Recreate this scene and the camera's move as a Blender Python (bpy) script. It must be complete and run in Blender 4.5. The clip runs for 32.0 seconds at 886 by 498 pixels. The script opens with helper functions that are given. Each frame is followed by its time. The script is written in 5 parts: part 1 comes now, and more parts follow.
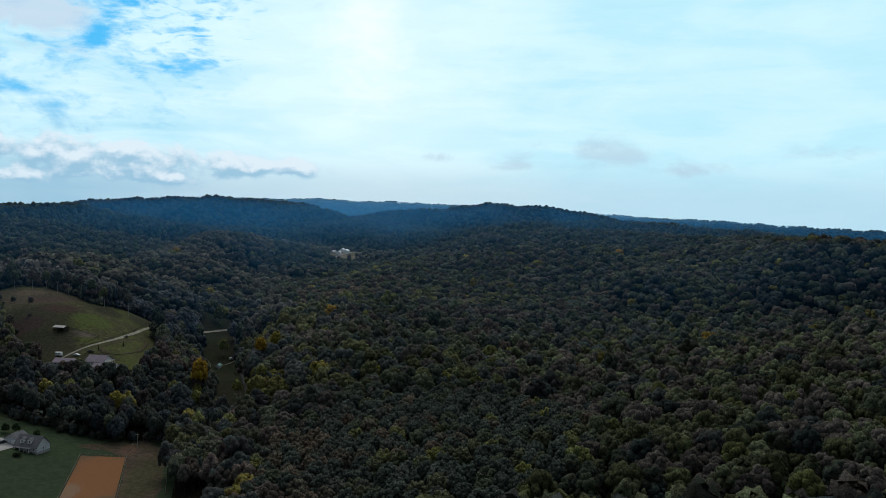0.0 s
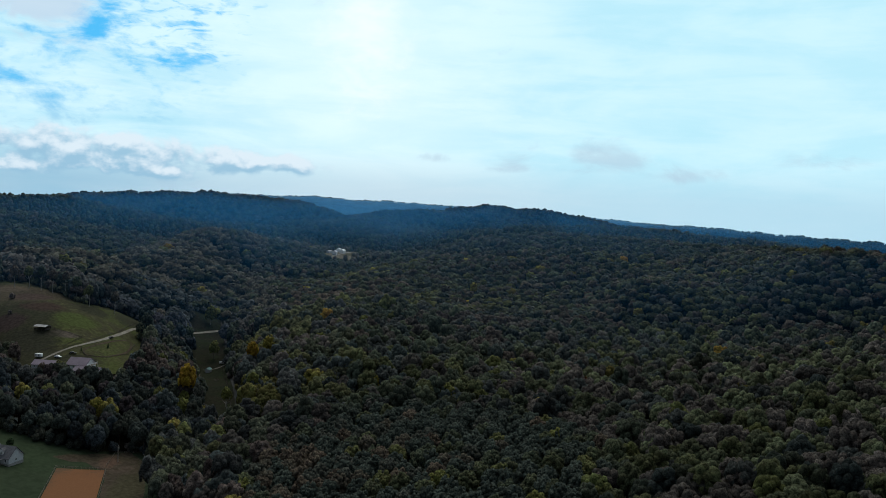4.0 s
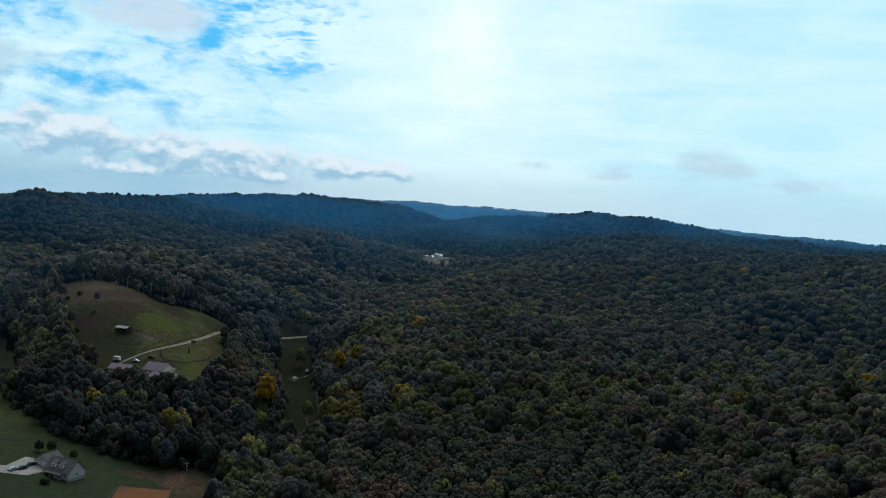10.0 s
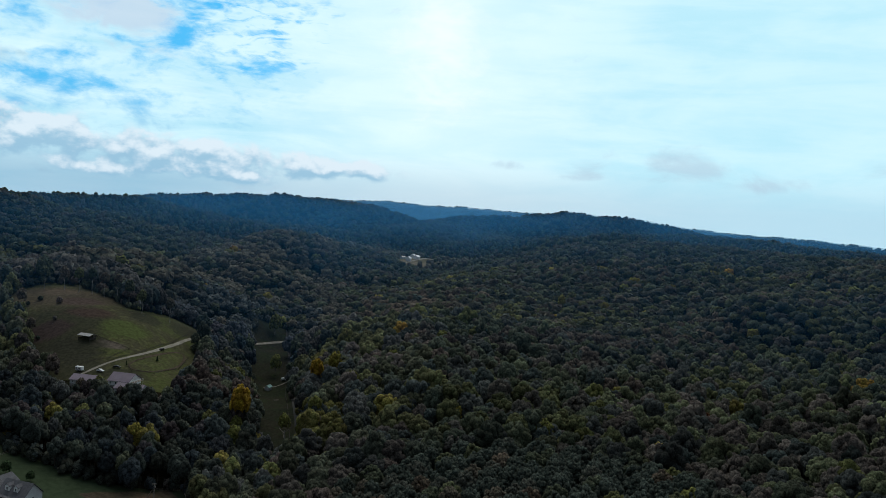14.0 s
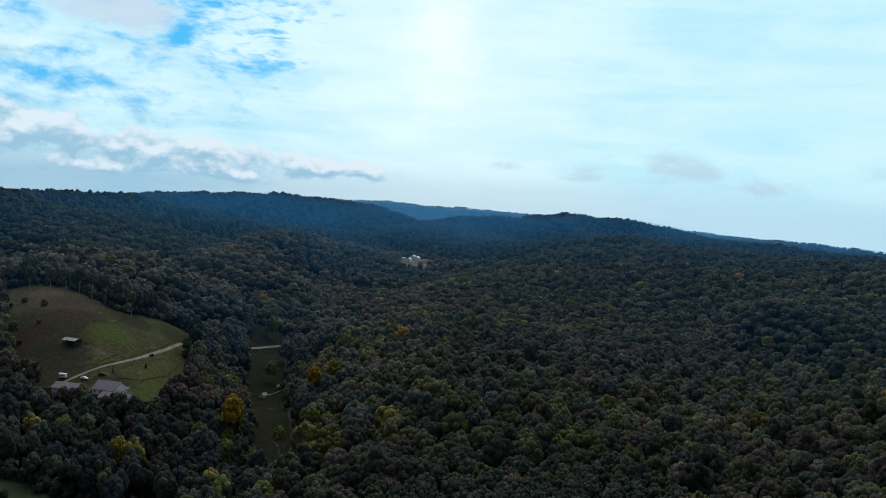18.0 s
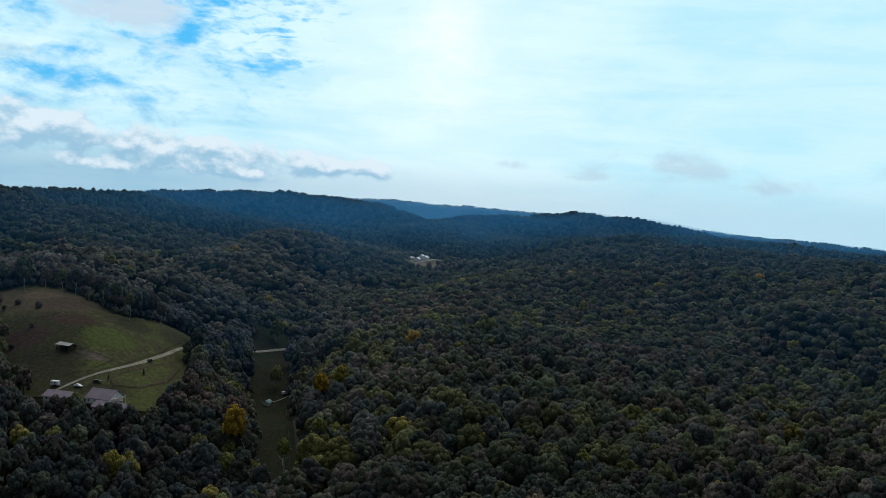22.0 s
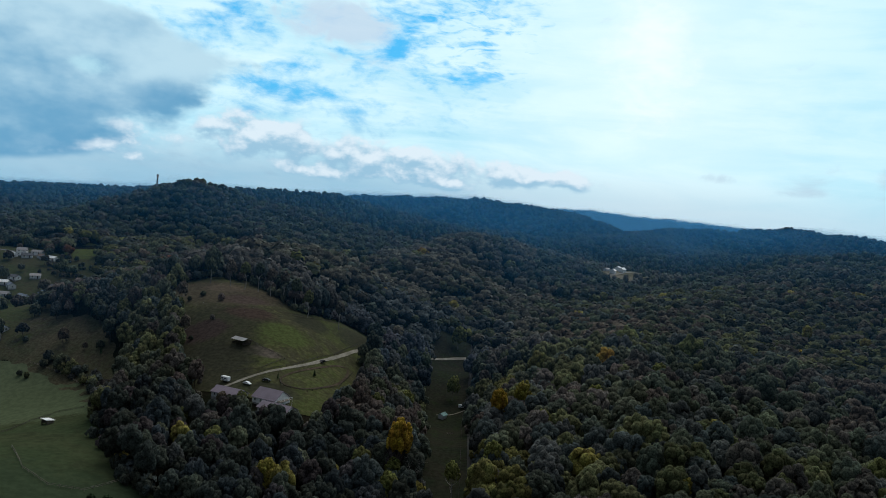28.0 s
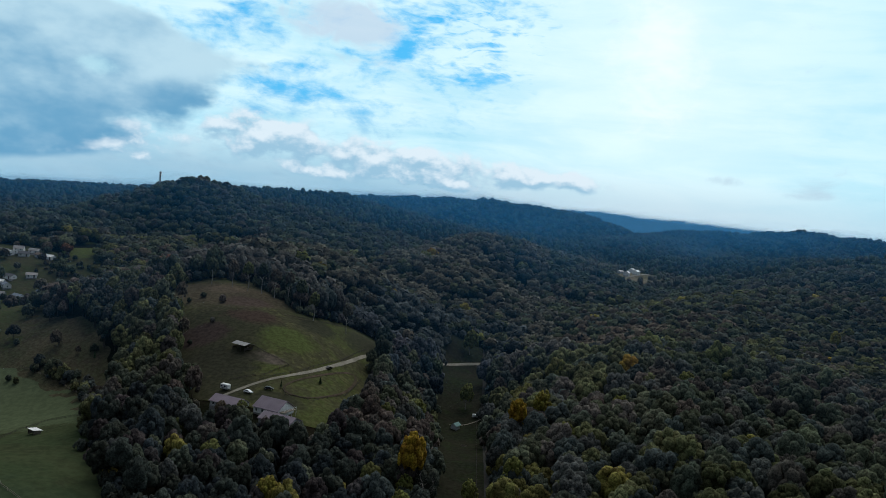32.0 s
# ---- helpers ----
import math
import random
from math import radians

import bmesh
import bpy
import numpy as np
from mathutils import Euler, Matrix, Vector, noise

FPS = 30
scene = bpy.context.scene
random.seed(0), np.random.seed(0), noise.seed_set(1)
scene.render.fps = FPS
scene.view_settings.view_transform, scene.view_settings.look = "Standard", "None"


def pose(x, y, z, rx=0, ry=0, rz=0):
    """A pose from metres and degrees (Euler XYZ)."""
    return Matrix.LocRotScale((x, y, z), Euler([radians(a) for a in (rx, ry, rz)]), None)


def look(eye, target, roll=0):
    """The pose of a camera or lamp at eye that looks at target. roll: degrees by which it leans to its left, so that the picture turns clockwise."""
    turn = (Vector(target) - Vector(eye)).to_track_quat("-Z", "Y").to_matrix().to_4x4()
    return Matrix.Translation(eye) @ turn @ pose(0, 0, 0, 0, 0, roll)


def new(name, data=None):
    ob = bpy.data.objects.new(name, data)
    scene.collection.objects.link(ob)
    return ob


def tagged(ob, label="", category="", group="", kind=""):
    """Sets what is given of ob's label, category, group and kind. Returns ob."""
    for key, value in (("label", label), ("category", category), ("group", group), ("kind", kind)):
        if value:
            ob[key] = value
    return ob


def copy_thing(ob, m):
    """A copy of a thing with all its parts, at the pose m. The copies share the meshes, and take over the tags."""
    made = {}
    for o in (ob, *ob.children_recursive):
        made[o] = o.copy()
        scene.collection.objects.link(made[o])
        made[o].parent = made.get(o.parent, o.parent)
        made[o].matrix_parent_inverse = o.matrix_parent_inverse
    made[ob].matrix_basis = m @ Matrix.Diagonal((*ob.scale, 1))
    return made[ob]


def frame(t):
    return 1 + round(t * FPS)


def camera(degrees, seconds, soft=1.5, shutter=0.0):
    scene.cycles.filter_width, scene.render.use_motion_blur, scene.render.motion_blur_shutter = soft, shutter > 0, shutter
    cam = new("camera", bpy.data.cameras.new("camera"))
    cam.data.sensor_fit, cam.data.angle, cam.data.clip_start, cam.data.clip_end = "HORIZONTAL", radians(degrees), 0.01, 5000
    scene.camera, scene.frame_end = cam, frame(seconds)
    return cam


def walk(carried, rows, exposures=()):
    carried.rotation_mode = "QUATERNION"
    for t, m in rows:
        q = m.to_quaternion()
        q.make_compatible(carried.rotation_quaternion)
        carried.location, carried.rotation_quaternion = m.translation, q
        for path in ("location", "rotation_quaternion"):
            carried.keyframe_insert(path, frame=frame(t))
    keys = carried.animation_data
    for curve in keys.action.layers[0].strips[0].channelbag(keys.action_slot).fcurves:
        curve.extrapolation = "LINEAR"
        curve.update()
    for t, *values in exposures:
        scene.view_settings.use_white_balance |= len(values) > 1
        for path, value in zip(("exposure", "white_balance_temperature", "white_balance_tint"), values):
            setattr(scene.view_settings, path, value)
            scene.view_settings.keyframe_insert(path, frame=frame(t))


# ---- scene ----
cam = camera(56.8, 32.0, soft=0.9)
PATH = [
    (0, (-0.01, -0.00, 135.28), (15.70, 98.63, 130.20), 1.38),
    (0.5, (-0.59, 3.80, 135.07), (15.33, 102.39, 129.98), 1.51),
    (1, (0.01, 8.43, 135.14), (15.43, 107.11, 130.22), 1.67),
    (1.5, (-0.96, 11.42, 135.75), (14.78, 110.05, 130.79), 1.86),
    (2, (-1.17, 14.04, 135.82), (15.18, 112.57, 130.85), 2.00),
    (2.5, (-1.61, 17.20, 136.55), (15.16, 115.66, 131.49), 2.18),
    (3, (-1.64, 20.87, 136.85), (15.07, 119.33, 131.74), 2.40),
    (3.5, (-1.86, 25.21, 136.50), (14.67, 123.70, 131.46), 2.63),
    (5.5, (-2.16, 41.27, 136.26), (13.75, 139.88, 131.40), 3.01),
    (6, (-2.48, 45.29, 135.96), (13.18, 143.94, 131.27), 3.18),
    (6.5, (-2.26, 49.49, 136.51), (13.17, 148.17, 131.71), 3.05),
    (7, (-2.06, 53.64, 136.29), (12.74, 152.42, 131.41), 2.93),
    (7.5, (-0.68, 59.37, 135.59), (12.13, 158.42, 130.67), 3.01),
    (8, (1.83, 66.40, 133.89), (11.27, 165.84, 129.12), 3.04),
    (8.5, (2.80, 72.63, 132.83), (9.51, 172.29, 128.09), 3.32),
    (9, (3.72, 79.15, 131.53), (7.69, 178.96, 126.84), 3.55),
    (9.5, (3.44, 82.30, 131.16), (7.48, 182.11, 126.51), 3.54),
    (10, (3.01, 84.44, 131.91), (7.43, 184.23, 127.12), 3.50),
    (10.5, (1.99, 87.62, 131.73), (7.66, 187.35, 127.08), 3.56),
    (11, (1.48, 90.92, 131.38), (7.83, 190.61, 126.69), 3.59),
    (11.5, (0.17, 94.15, 131.68), (6.98, 193.81, 126.94), 3.80),
    (12, (-0.36, 97.56, 131.87), (6.76, 197.19, 127.14), 3.92),
    (12.5, (-1.02, 100.17, 132.15), (6.47, 199.79, 127.56), 3.80),
    (13, (-1.34, 102.68, 132.31), (6.40, 202.27, 127.69), 3.77),
    (13.5, (-2.25, 105.49, 132.39), (5.81, 205.06, 127.74), 3.68),
    (14, (-2.37, 109.22, 131.80), (5.32, 208.82, 127.20), 3.50),
    (14.5, (-2.60, 112.38, 131.86), (4.81, 212.00, 127.35), 3.46),
    (16.5, (-3.74, 125.53, 131.67), (3.40, 225.17, 127.27), 3.86),
    (17, (-3.63, 128.80, 131.72), (3.67, 228.43, 127.32), 3.89),
    (17.5, (-4.48, 132.45, 131.50), (2.99, 232.07, 127.07), 3.98),
    (18, (-4.56, 136.02, 131.67), (3.34, 235.61, 127.12), 3.92),
    (18.5, (-4.84, 140.25, 130.90), (3.74, 239.78, 126.43), 3.95),
    (19, (-4.87, 144.11, 130.65), (4.30, 243.59, 126.17), 3.83),
    (19.5, (-5.05, 148.02, 130.23), (4.30, 247.48, 125.72), 3.91),
    (20, (-5.37, 151.91, 129.98), (4.50, 251.32, 125.55), 3.84),
    (20.5, (-5.75, 155.37, 130.11), (4.47, 254.76, 126.00), 3.95),
    (21, (-5.55, 159.24, 130.01), (4.56, 258.64, 125.76), 3.73),
    (21.5, (-5.51, 161.92, 129.87), (3.74, 261.40, 125.70), 3.93),
    (22, (-7.03, 162.46, 131.07), (0.14, 262.09, 126.32), 3.97),
    (22.5, (-4.89, 167.16, 130.63), (-1.67, 266.99, 125.88), 3.80),
    (23, (-1.16, 172.19, 130.25), (-4.33, 272.01, 125.22), 4.57),
    (23.5, (1.85, 181.95, 127.16), (-8.48, 281.29, 122.04), 4.96),
    (24, (1.07, 189.73, 125.65), (-15.07, 288.27, 120.23), 5.50),
    (24.5, (0.62, 192.37, 124.96), (-15.91, 290.85, 119.61), 5.69),
    (25, (1.04, 194.06, 125.97), (-14.82, 292.65, 120.54), 5.81),
    (25.5, (-0.05, 197.94, 125.41), (-16.35, 296.46, 120.00), 5.49),
    (27.5, (-3.82, 210.34, 124.13), (-20.03, 308.88, 118.89), 5.48),
    (28, (-5.25, 213.55, 124.14), (-21.65, 312.05, 118.83), 5.48),
    (28.5, (-6.20, 215.74, 124.48), (-22.23, 314.31, 119.21), 5.40),
    (29, (-7.49, 219.43, 124.01), (-23.94, 317.92, 118.75), 5.62),
    (29.5, (-8.48, 222.88, 123.51), (-25.44, 321.29, 118.27), 5.47),
    (30, (-9.88, 226.62, 122.95), (-27.21, 324.97, 117.75), 5.59),
    (30.5, (-10.90, 229.44, 122.82), (-27.99, 327.83, 117.62), 5.53),
    (31, (-11.39, 232.04, 122.57), (-28.12, 330.49, 117.34), 5.68),
    (31.5, (-13.01, 235.71, 122.68), (-30.19, 334.08, 117.36), 5.69),
    (32, (-13.95, 239.31, 121.87), (-31.08, 337.70, 116.61), 5.76),
]
walk(cam, [(t, look(eye, target, roll)) for t, eye, target, roll in PATH])

# ---------- world, sun ----------
OVERHEAD, BEHIND = (0.66, 0.74, 0.82), (0.17, 0.21, 0.26)
SUN_AZ, SUN_EL = 5.0, 16.0      # degrees, azimuth from +y towards +x


class Graph:
    """Short-hand for a node tree."""

    def __init__(self, tree):
        self.tree = tree
        tree.nodes.clear()

    def put(self, socket, value):
        if isinstance(value, bpy.types.NodeSocket):
            self.tree.links.new(value, socket)
        elif isinstance(value, (tuple, list)):
            socket.default_value = (*value, 1.0) if len(value) == 3 and len(socket.default_value) == 4 else value
        else:
            socket.default_value = value

    def math(self, op, a, b=0.0, c=0.0):
        n = self.tree.nodes.new("ShaderNodeMath")
        n.operation = op
        for i, v in enumerate((a, b, c)):
            self.put(n.inputs[i], v)
        return n.outputs[0]

    def step(self, v, lo, hi, a=0.0, b=1.0):
        n = self.tree.nodes.new("ShaderNodeMapRange")
        n.interpolation_type = "SMOOTHSTEP"
        for i, w in enumerate((v, lo, hi, a, b)):
            self.put(n.inputs[i], w)
        return n.outputs[0]

    def mix(self, f, a, b, how="MIX"):
        n = self.tree.nodes.new("ShaderNodeMix")
        n.data_type, n.blend_type = "RGBA", how
        self.put(n.inputs[0], f)
        self.put(n.inputs[6], a)
        self.put(n.inputs[7], b)
        return n.outputs[2]

    def noise(self, vec, scale, detail=4.0, rough=0.55, warp=0.0):
        n = self.tree.nodes.new("ShaderNodeTexNoise")
        if vec is not None:
            self.put(n.inputs["Vector"], vec)
        n.inputs["Scale"].default_value, n.inputs["Detail"].default_value = scale, detail
        n.inputs["Roughness"].default_value, n.inputs["Distortion"].default_value = rough, warp
        return n.outputs["Fac"]

    def vec(self, x, y, z=0.0):
        n = self.tree.nodes.new("ShaderNodeCombineXYZ")
        for i, v in enumerate((x, y, z)):
            self.put(n.inputs[i], v)
        return n.outputs[0]


def make_sky():
    world = bpy.data.worlds.new("sky")
    scene.world = world
    world.use_nodes = True
    g = Graph(world.node_tree)
    M = g.math
    tc = g.tree.nodes.new("ShaderNodeTexCoord")
    sp = g.tree.nodes.new("ShaderNodeSeparateXYZ")
    g.put(sp.inputs[0], tc.outputs["Generated"])
    az = M("MULTIPLY", M("ARCTAN2", sp.outputs[0], sp.outputs[1]), 57.2958)
    el = M("MULTIPLY", M("ARCSINE", sp.outputs[2]), 57.2958)
    nish = g.tree.nodes.new("ShaderNodeTexSky")
    nish.sky_type, nish.sun_disc = "NISHITA", False
    nish.sun_elevation, nish.sun_rotation = radians(SUN_EL + 20), radians(SUN_AZ)

    def blob(a0, e0, ra, re):
        u = M("MULTIPLY", M("SUBTRACT", az, a0), 1 / ra)
        v = M("MULTIPLY", M("SUBTRACT", el, e0), 1 / re)
        return M("EXPONENT", M("MULTIPLY", M("ADD", M("MULTIPLY", u, u), M("MULTIPLY", v, v)), -1.0))

    def total(*some):
        s = some[0]
        for v in some[1:]:
            s = M("ADD", s, v)
        return s

    def field(sa, se, scale=1.0, detail=6, rough=0.58, warp=0.3, shift=0.0):
        return g.noise(g.vec(M("MULTIPLY", az, sa), M("MULTIPLY", el, se), shift), scale, detail, rough, warp)

    wide = field(0.11, 0.26)
    puff = field(0.26, 0.48, warp=0.6, shift=3.0)
    fine = field(0.75, 1.5, shift=7.0, detail=5)
    streak = field(0.09, 0.55, shift=5.0, detail=5, warp=0.5)
    ripple = field(0.55, 1.7, shift=9.0, detail=3, warp=1.2)
    # clear air, paler towards the horizon
    deep = g.mix(0.8, g.mix(1.0, nish.outputs[0], (0.03, 0.075, 0.11), "MULTIPLY"), (0.05, 0.49, 0.92))
    sky = g.mix(g.step(el, 1.5, 7.5), (0.52, 0.69, 0.80), deep)
    # white cloud with blue gaps
    gaps = total(blob(-24.8, 10.9, 2.2, 1.5), M("MULTIPLY", blob(-14.0, 10.6, 1.7, 1.6), 0.85), M("MULTIPLY", blob(-9.0, 8.5, 1.6, 1.0), 0.4), M("MULTIPLY", blob(-18.5, 8.2, 4.5, 0.8), 0.3), M("MULTIPLY", blob(-8, 13.5, 7, 1.4), 0.42), M("MULTIPLY", blob(-19, 6.2, 6, 0.9), 0.35), M("MULTIPLY", blob(-27, 14.5, 4, 1.5), 0.8), M("MULTIPLY", blob(-20, 6.9, 9, 0.5), 0.45), M("MULTIPLY", blob(-23, 5.3, 5, 0.45), 0.5), M("MULTIPLY", blob(-6, 11.5, 4, 2.2), 0.45))
    cover = total(M("MULTIPLY", puff, 0.55), M("MULTIPLY", fine, 0.34), M("MULTIPLY", streak, 0.16), M("MULTIPLY", M("MULTIPLY", M("SUBTRACT", ripple, 0.5), blob(-7, 11.5, 6, 3.5)), 0.8), M("MULTIPLY", gaps, -0.19), g.step(az, -12, 6, 0.10, 0.38))
    tone = g.step(M("ADD", M("MULTIPLY", wide, 0.5), M("MULTIPLY", streak, 0.5)), 0.36, 0.62)
    white = g.mix(g.step(az, 2, 26), g.mix(tone, (0.48, 0.82, 0.97), (0.72, 0.97, 1.05)), g.mix(tone, (0.52, 0.86, 0.99), (0.64, 0.93, 1.03)))
    sky = g.mix(g.step(cover, 0.38, 0.64), sky, white)
    # brightness round the hidden sun
    da = M("MULTIPLY", M("SUBTRACT", az, SUN_AZ - 1.5), 1.0)
    de = M("MULTIPLY", M("SUBTRACT", el, SUN_EL - 4.5), 0.62)
    away = M("SQRT", M("ADD", M("MULTIPLY", da, da), M("MULTIPLY", de, de)))
    sky = g.mix(M("MULTIPLY", g.step(M("ADD", away, M("MULTIPLY", wide, 7.0)), 19, 3.0), 0.7), sky, (0.82, 1.02, 1.07))
    sky = g.mix(M("MULTIPLY", g.step(M("ADD", away, M("ADD", M("MULTIPLY", puff, 7.0), M("MULTIPLY", fine, 3.0))), 9.5, 3.5), 0.6), sky, (1.06, 1.07, 1.07))
    # paler, greyer air low down
    sky = g.mix(g.step(el, 4.2, 0.6, 0.0, 0.75), sky, g.mix(g.step(az, 4, 30), g.mix(g.step(az, -18, 2), (0.27, 0.48, 0.66), (0.54, 0.69, 0.80)), (0.45, 0.69, 0.84)))
    sky = g.mix(g.step(M("ADD", total(blob(20, 3.8, 4.5, 1.0), blob(26, 2.9, 3, 0.6), blob(8.5, 3.5, 1.6, 0.4), blob(33, 4.0, 3, 0.8), blob(14, 3.0, 2, 0.4)), M("MULTIPLY", M("SUBTRACT", puff, 0.5), 2.6)), 0.35, 1.2, 0.0, 0.5), sky, (0.44, 0.56, 0.70))
    # row of cumulus low over the hills: lit bulging tops, blue-grey bodies
    heaps = [(-25.0, 3.4, 2.1, 1.25), (-22.6, 3.7, 1.7, 1.15), (-20.4, 3.3, 2.2, 1.0), (-17.6, 3.0, 2.6, 0.95), (-14.2, 2.8, 2.4, 0.9), (-11.0, 2.6, 2.4, 0.85),
             (-7.8, 2.5, 2.4, 0.75), (-4.2, 2.6, 2.2, 0.7), (-0.8, 2.4, 2.4, 0.5), (-31.0, 2.3, 3.0, 0.9), (-35.0, 1.5, 3.6, 0.5), (-17.6, 1.5, 3.2, 0.4), (-10.6, 1.5, 3.0, 0.4)]

    def heaped(lift):
        up = M("ADD", el, lift)
        bulge = g.noise(g.vec(M("MULTIPLY", az, 0.46), M("MULTIPLY", up, 0.66), 23.0), 1.0, 6, 0.5)
        near = total(*[blob(a, e - lift, ra, 1.25 * re) for a, e, ra, re in heaps])
        return bulge, M("ADD", near, M("MULTIPLY", M("MULTIPLY", M("SUBTRACT", bulge, 0.5), 4.4), M("MINIMUM", M("MULTIPLY", near, 1.6), 1.0)))

    bulge, pile = heaped(0.0)
    above = heaped(0.5)[1]
    mass = M("MULTIPLY", g.step(pile, 0.28, 1.0), g.step(az, 7, -2, 0.0, 0.92))
    shown = g.step(M("ADD", M("SUBTRACT", pile, above), M("MULTIPLY", M("SUBTRACT", puff, 0.5), 0.8)), -0.45, 0.75)
    cum = g.mix(shown, (0.32, 0.55, 0.73), (0.75, 0.87, 0.96))
    sky = g.mix(mass, sky, cum)
    # heavy grey-blue bank, darker beneath, with a paler swelling and a bright rift in it
    soft = field(0.17, 0.34, shift=21.0, detail=4, rough=0.5, warp=0.0)
    edge = M("ADD", M("MULTIPLY", M("SUBTRACT", soft, 0.5), 10.0), M("MULTIPLY", M("SUBTRACT", bulge, 0.5), 4.0))
    side = M("MINIMUM", M("MULTIPLY_ADD", el, 1.40, -35.0), M("MULTIPLY_ADD", el, -3.0, 0.5))
    foot = M("MULTIPLY_ADD", az, 0.12, 5.0)
    bank = M("MULTIPLY", g.step(M("ADD", M("SUBTRACT", az, side), edge), 1.6, -1.6), g.step(M("ADD", M("SUBTRACT", el, foot), M("MULTIPLY", edge, 0.12)), -0.25, 0.35))
    body = total(M("MULTIPLY", M("SUBTRACT", el, foot), 0.10), M("MULTIPLY", M("SUBTRACT", soft, 0.5), 1.5), M("MULTIPLY", M("SUBTRACT", bulge, 0.5), 0.7), M("MULTIPLY", blob(-28, 7.6, 3.2, 1.3), 0.6))
    bankcol = g.mix(g.step(body, 0.05, 1.1), (0.13, 0.36, 0.58), (0.50, 0.73, 0.86))
    sky = g.mix(M("MULTIPLY", bank, 0.96), sky, bankcol)
    rift = M("ADD", blob(-33.4, 6.7, 1.9, 0.7), M("MULTIPLY", M("SUBTRACT", bulge, 0.5), 1.6))
    sky = g.mix(g.step(rift, 0.35, 1.1, 0.0, 0.7), sky, (0.52, 0.83, 0.94))
    sky = g.mix(M("MULTIPLY", g.step(M("ADD", M("ADD", blob(-18.0, 11.6, 4.6, 1.7), M("MULTIPLY", blob(-15.5, 9.2, 2.2, 0.7), 0.6)), M("MULTIPLY", M("SUBTRACT", puff, 0.5), 1.8)), 0.32, 0.85), 0.8), sky, (0.56, 0.70, 0.85))
    # unseen closed cloud overhead and behind, toned to light tops and dim near sides
    sky = g.mix(g.step(el, 22, 48), sky, OVERHEAD)
    sky = g.mix(g.step(M("ABSOLUTE", az), 50, 95), sky, BEHIND)
    bg = g.tree.nodes.new("ShaderNodeBackground")
    g.put(bg.inputs[0], sky)
    bg.inputs[1].default_value = 1.0
    out = g.tree.nodes.new("ShaderNodeOutputWorld")
    g.tree.links.new(bg.outputs[0], out.inputs[0])


make_sky()
sun = new("sun", bpy.data.lights.new("sun", "SUN"))
sun.data.energy, sun.data.angle, sun.data.color = 1.5, radians(50), (1.0, 0.95, 0.86)
a, e = radians(SUN_AZ), radians(SUN_EL + 36)
sun.matrix_world = look((0, 0, 400), (-math.sin(a) * math.cos(e) * 10, -math.cos(a) * math.cos(e) * 10, 400 - math.sin(e) * 10))


# ---------- materials ----------
def material(name, base, rough=0.8, metal=0.0, other=None, scale=1.0, grain=8.0, bump=0.2, spread=0.15, coords="Object", spec=0.3, mottle=None, zones=()):
    """base and other are mixed by large stains, mottle comes in smaller patches; grain varies the value; bump gives relief."""
    m = bpy.data.materials.new(name)
    m.use_nodes = True
    g = Graph(m.node_tree)
    tc = g.tree.nodes.new("ShaderNodeTexCoord").outputs[coords]
    stain = g.noise(tc, scale, 5, 0.6, 0.6)
    fine = g.noise(tc, scale * grain, 4, 0.65)
    col = g.mix(g.step(stain, 0.38, 0.64), base, other or tuple(v * 0.72 for v in base))
    if mottle:
        small = g.noise(tc, scale * 3.7, 6, 0.68, 1.2)
        col = g.mix(g.step(small, 0.5, 0.66, 0.0, 0.85), col, mottle)
    if zones:
        # areas of another colour, some worn or withered, with frayed edges: x, y, radii, colour
        sp = g.tree.nodes.new("ShaderNodeSeparateXYZ")
        g.put(sp.inputs[0], tc)
        fray = g.math("ADD", g.math("MULTIPLY", g.noise(tc, 0.045, 6, 0.65, 0.5), 1.5), g.math("MULTIPLY", g.noise(tc, 0.4, 4, 0.6), 0.7))
        for zx, zy, rx, ry, tint in zones:
            u = g.math("MULTIPLY", g.math("SUBTRACT", sp.outputs[0], zx), 1 / rx)
            v = g.math("MULTIPLY", g.math("SUBTRACT", sp.outputs[1], zy), 1 / ry)
            d = g.math("SQRT", g.math("ADD", g.math("MULTIPLY", u, u), g.math("MULTIPLY", v, v)))
            col = g.mix(g.step(g.math("ADD", d, fray), 2.3, 1.75, 0.0, 0.9), col, tint)
    info = g.tree.nodes.new("ShaderNodeObjectInfo")
    val = g.math("ADD", g.step(fine, 0.3, 0.7, 1 - 1.6 * spread, 1 + 1.6 * spread), g.math("MULTIPLY_ADD", info.outputs["Random"], 0.16, -0.08))
    hsv = g.tree.nodes.new("ShaderNodeHueSaturation")
    g.put(hsv.inputs["Value"], val)
    g.put(hsv.inputs["Color"], col)
    b = g.tree.nodes.new("ShaderNodeBsdfPrincipled")
    g.put(b.inputs["Base Color"], hsv.outputs[0])
    g.put(b.inputs["Roughness"], g.math("MULTIPLY_ADD", fine, 0.2, rough - 0.1))
    b.inputs["Metallic"].default_value = metal
    b.inputs["Specular IOR Level"].default_value = spec
    if bump:
        bp = g.tree.nodes.new("ShaderNodeBump")
        bp.inputs["Strength"].default_value = bump
        g.put(bp.inputs["Height"], fine)
        g.put(b.inputs["Normal"], bp.outputs[0])
    out = g.tree.nodes.new("ShaderNodeOutputMaterial")
    g.tree.links.new(b.outputs[0], out.inputs[0])
    return m


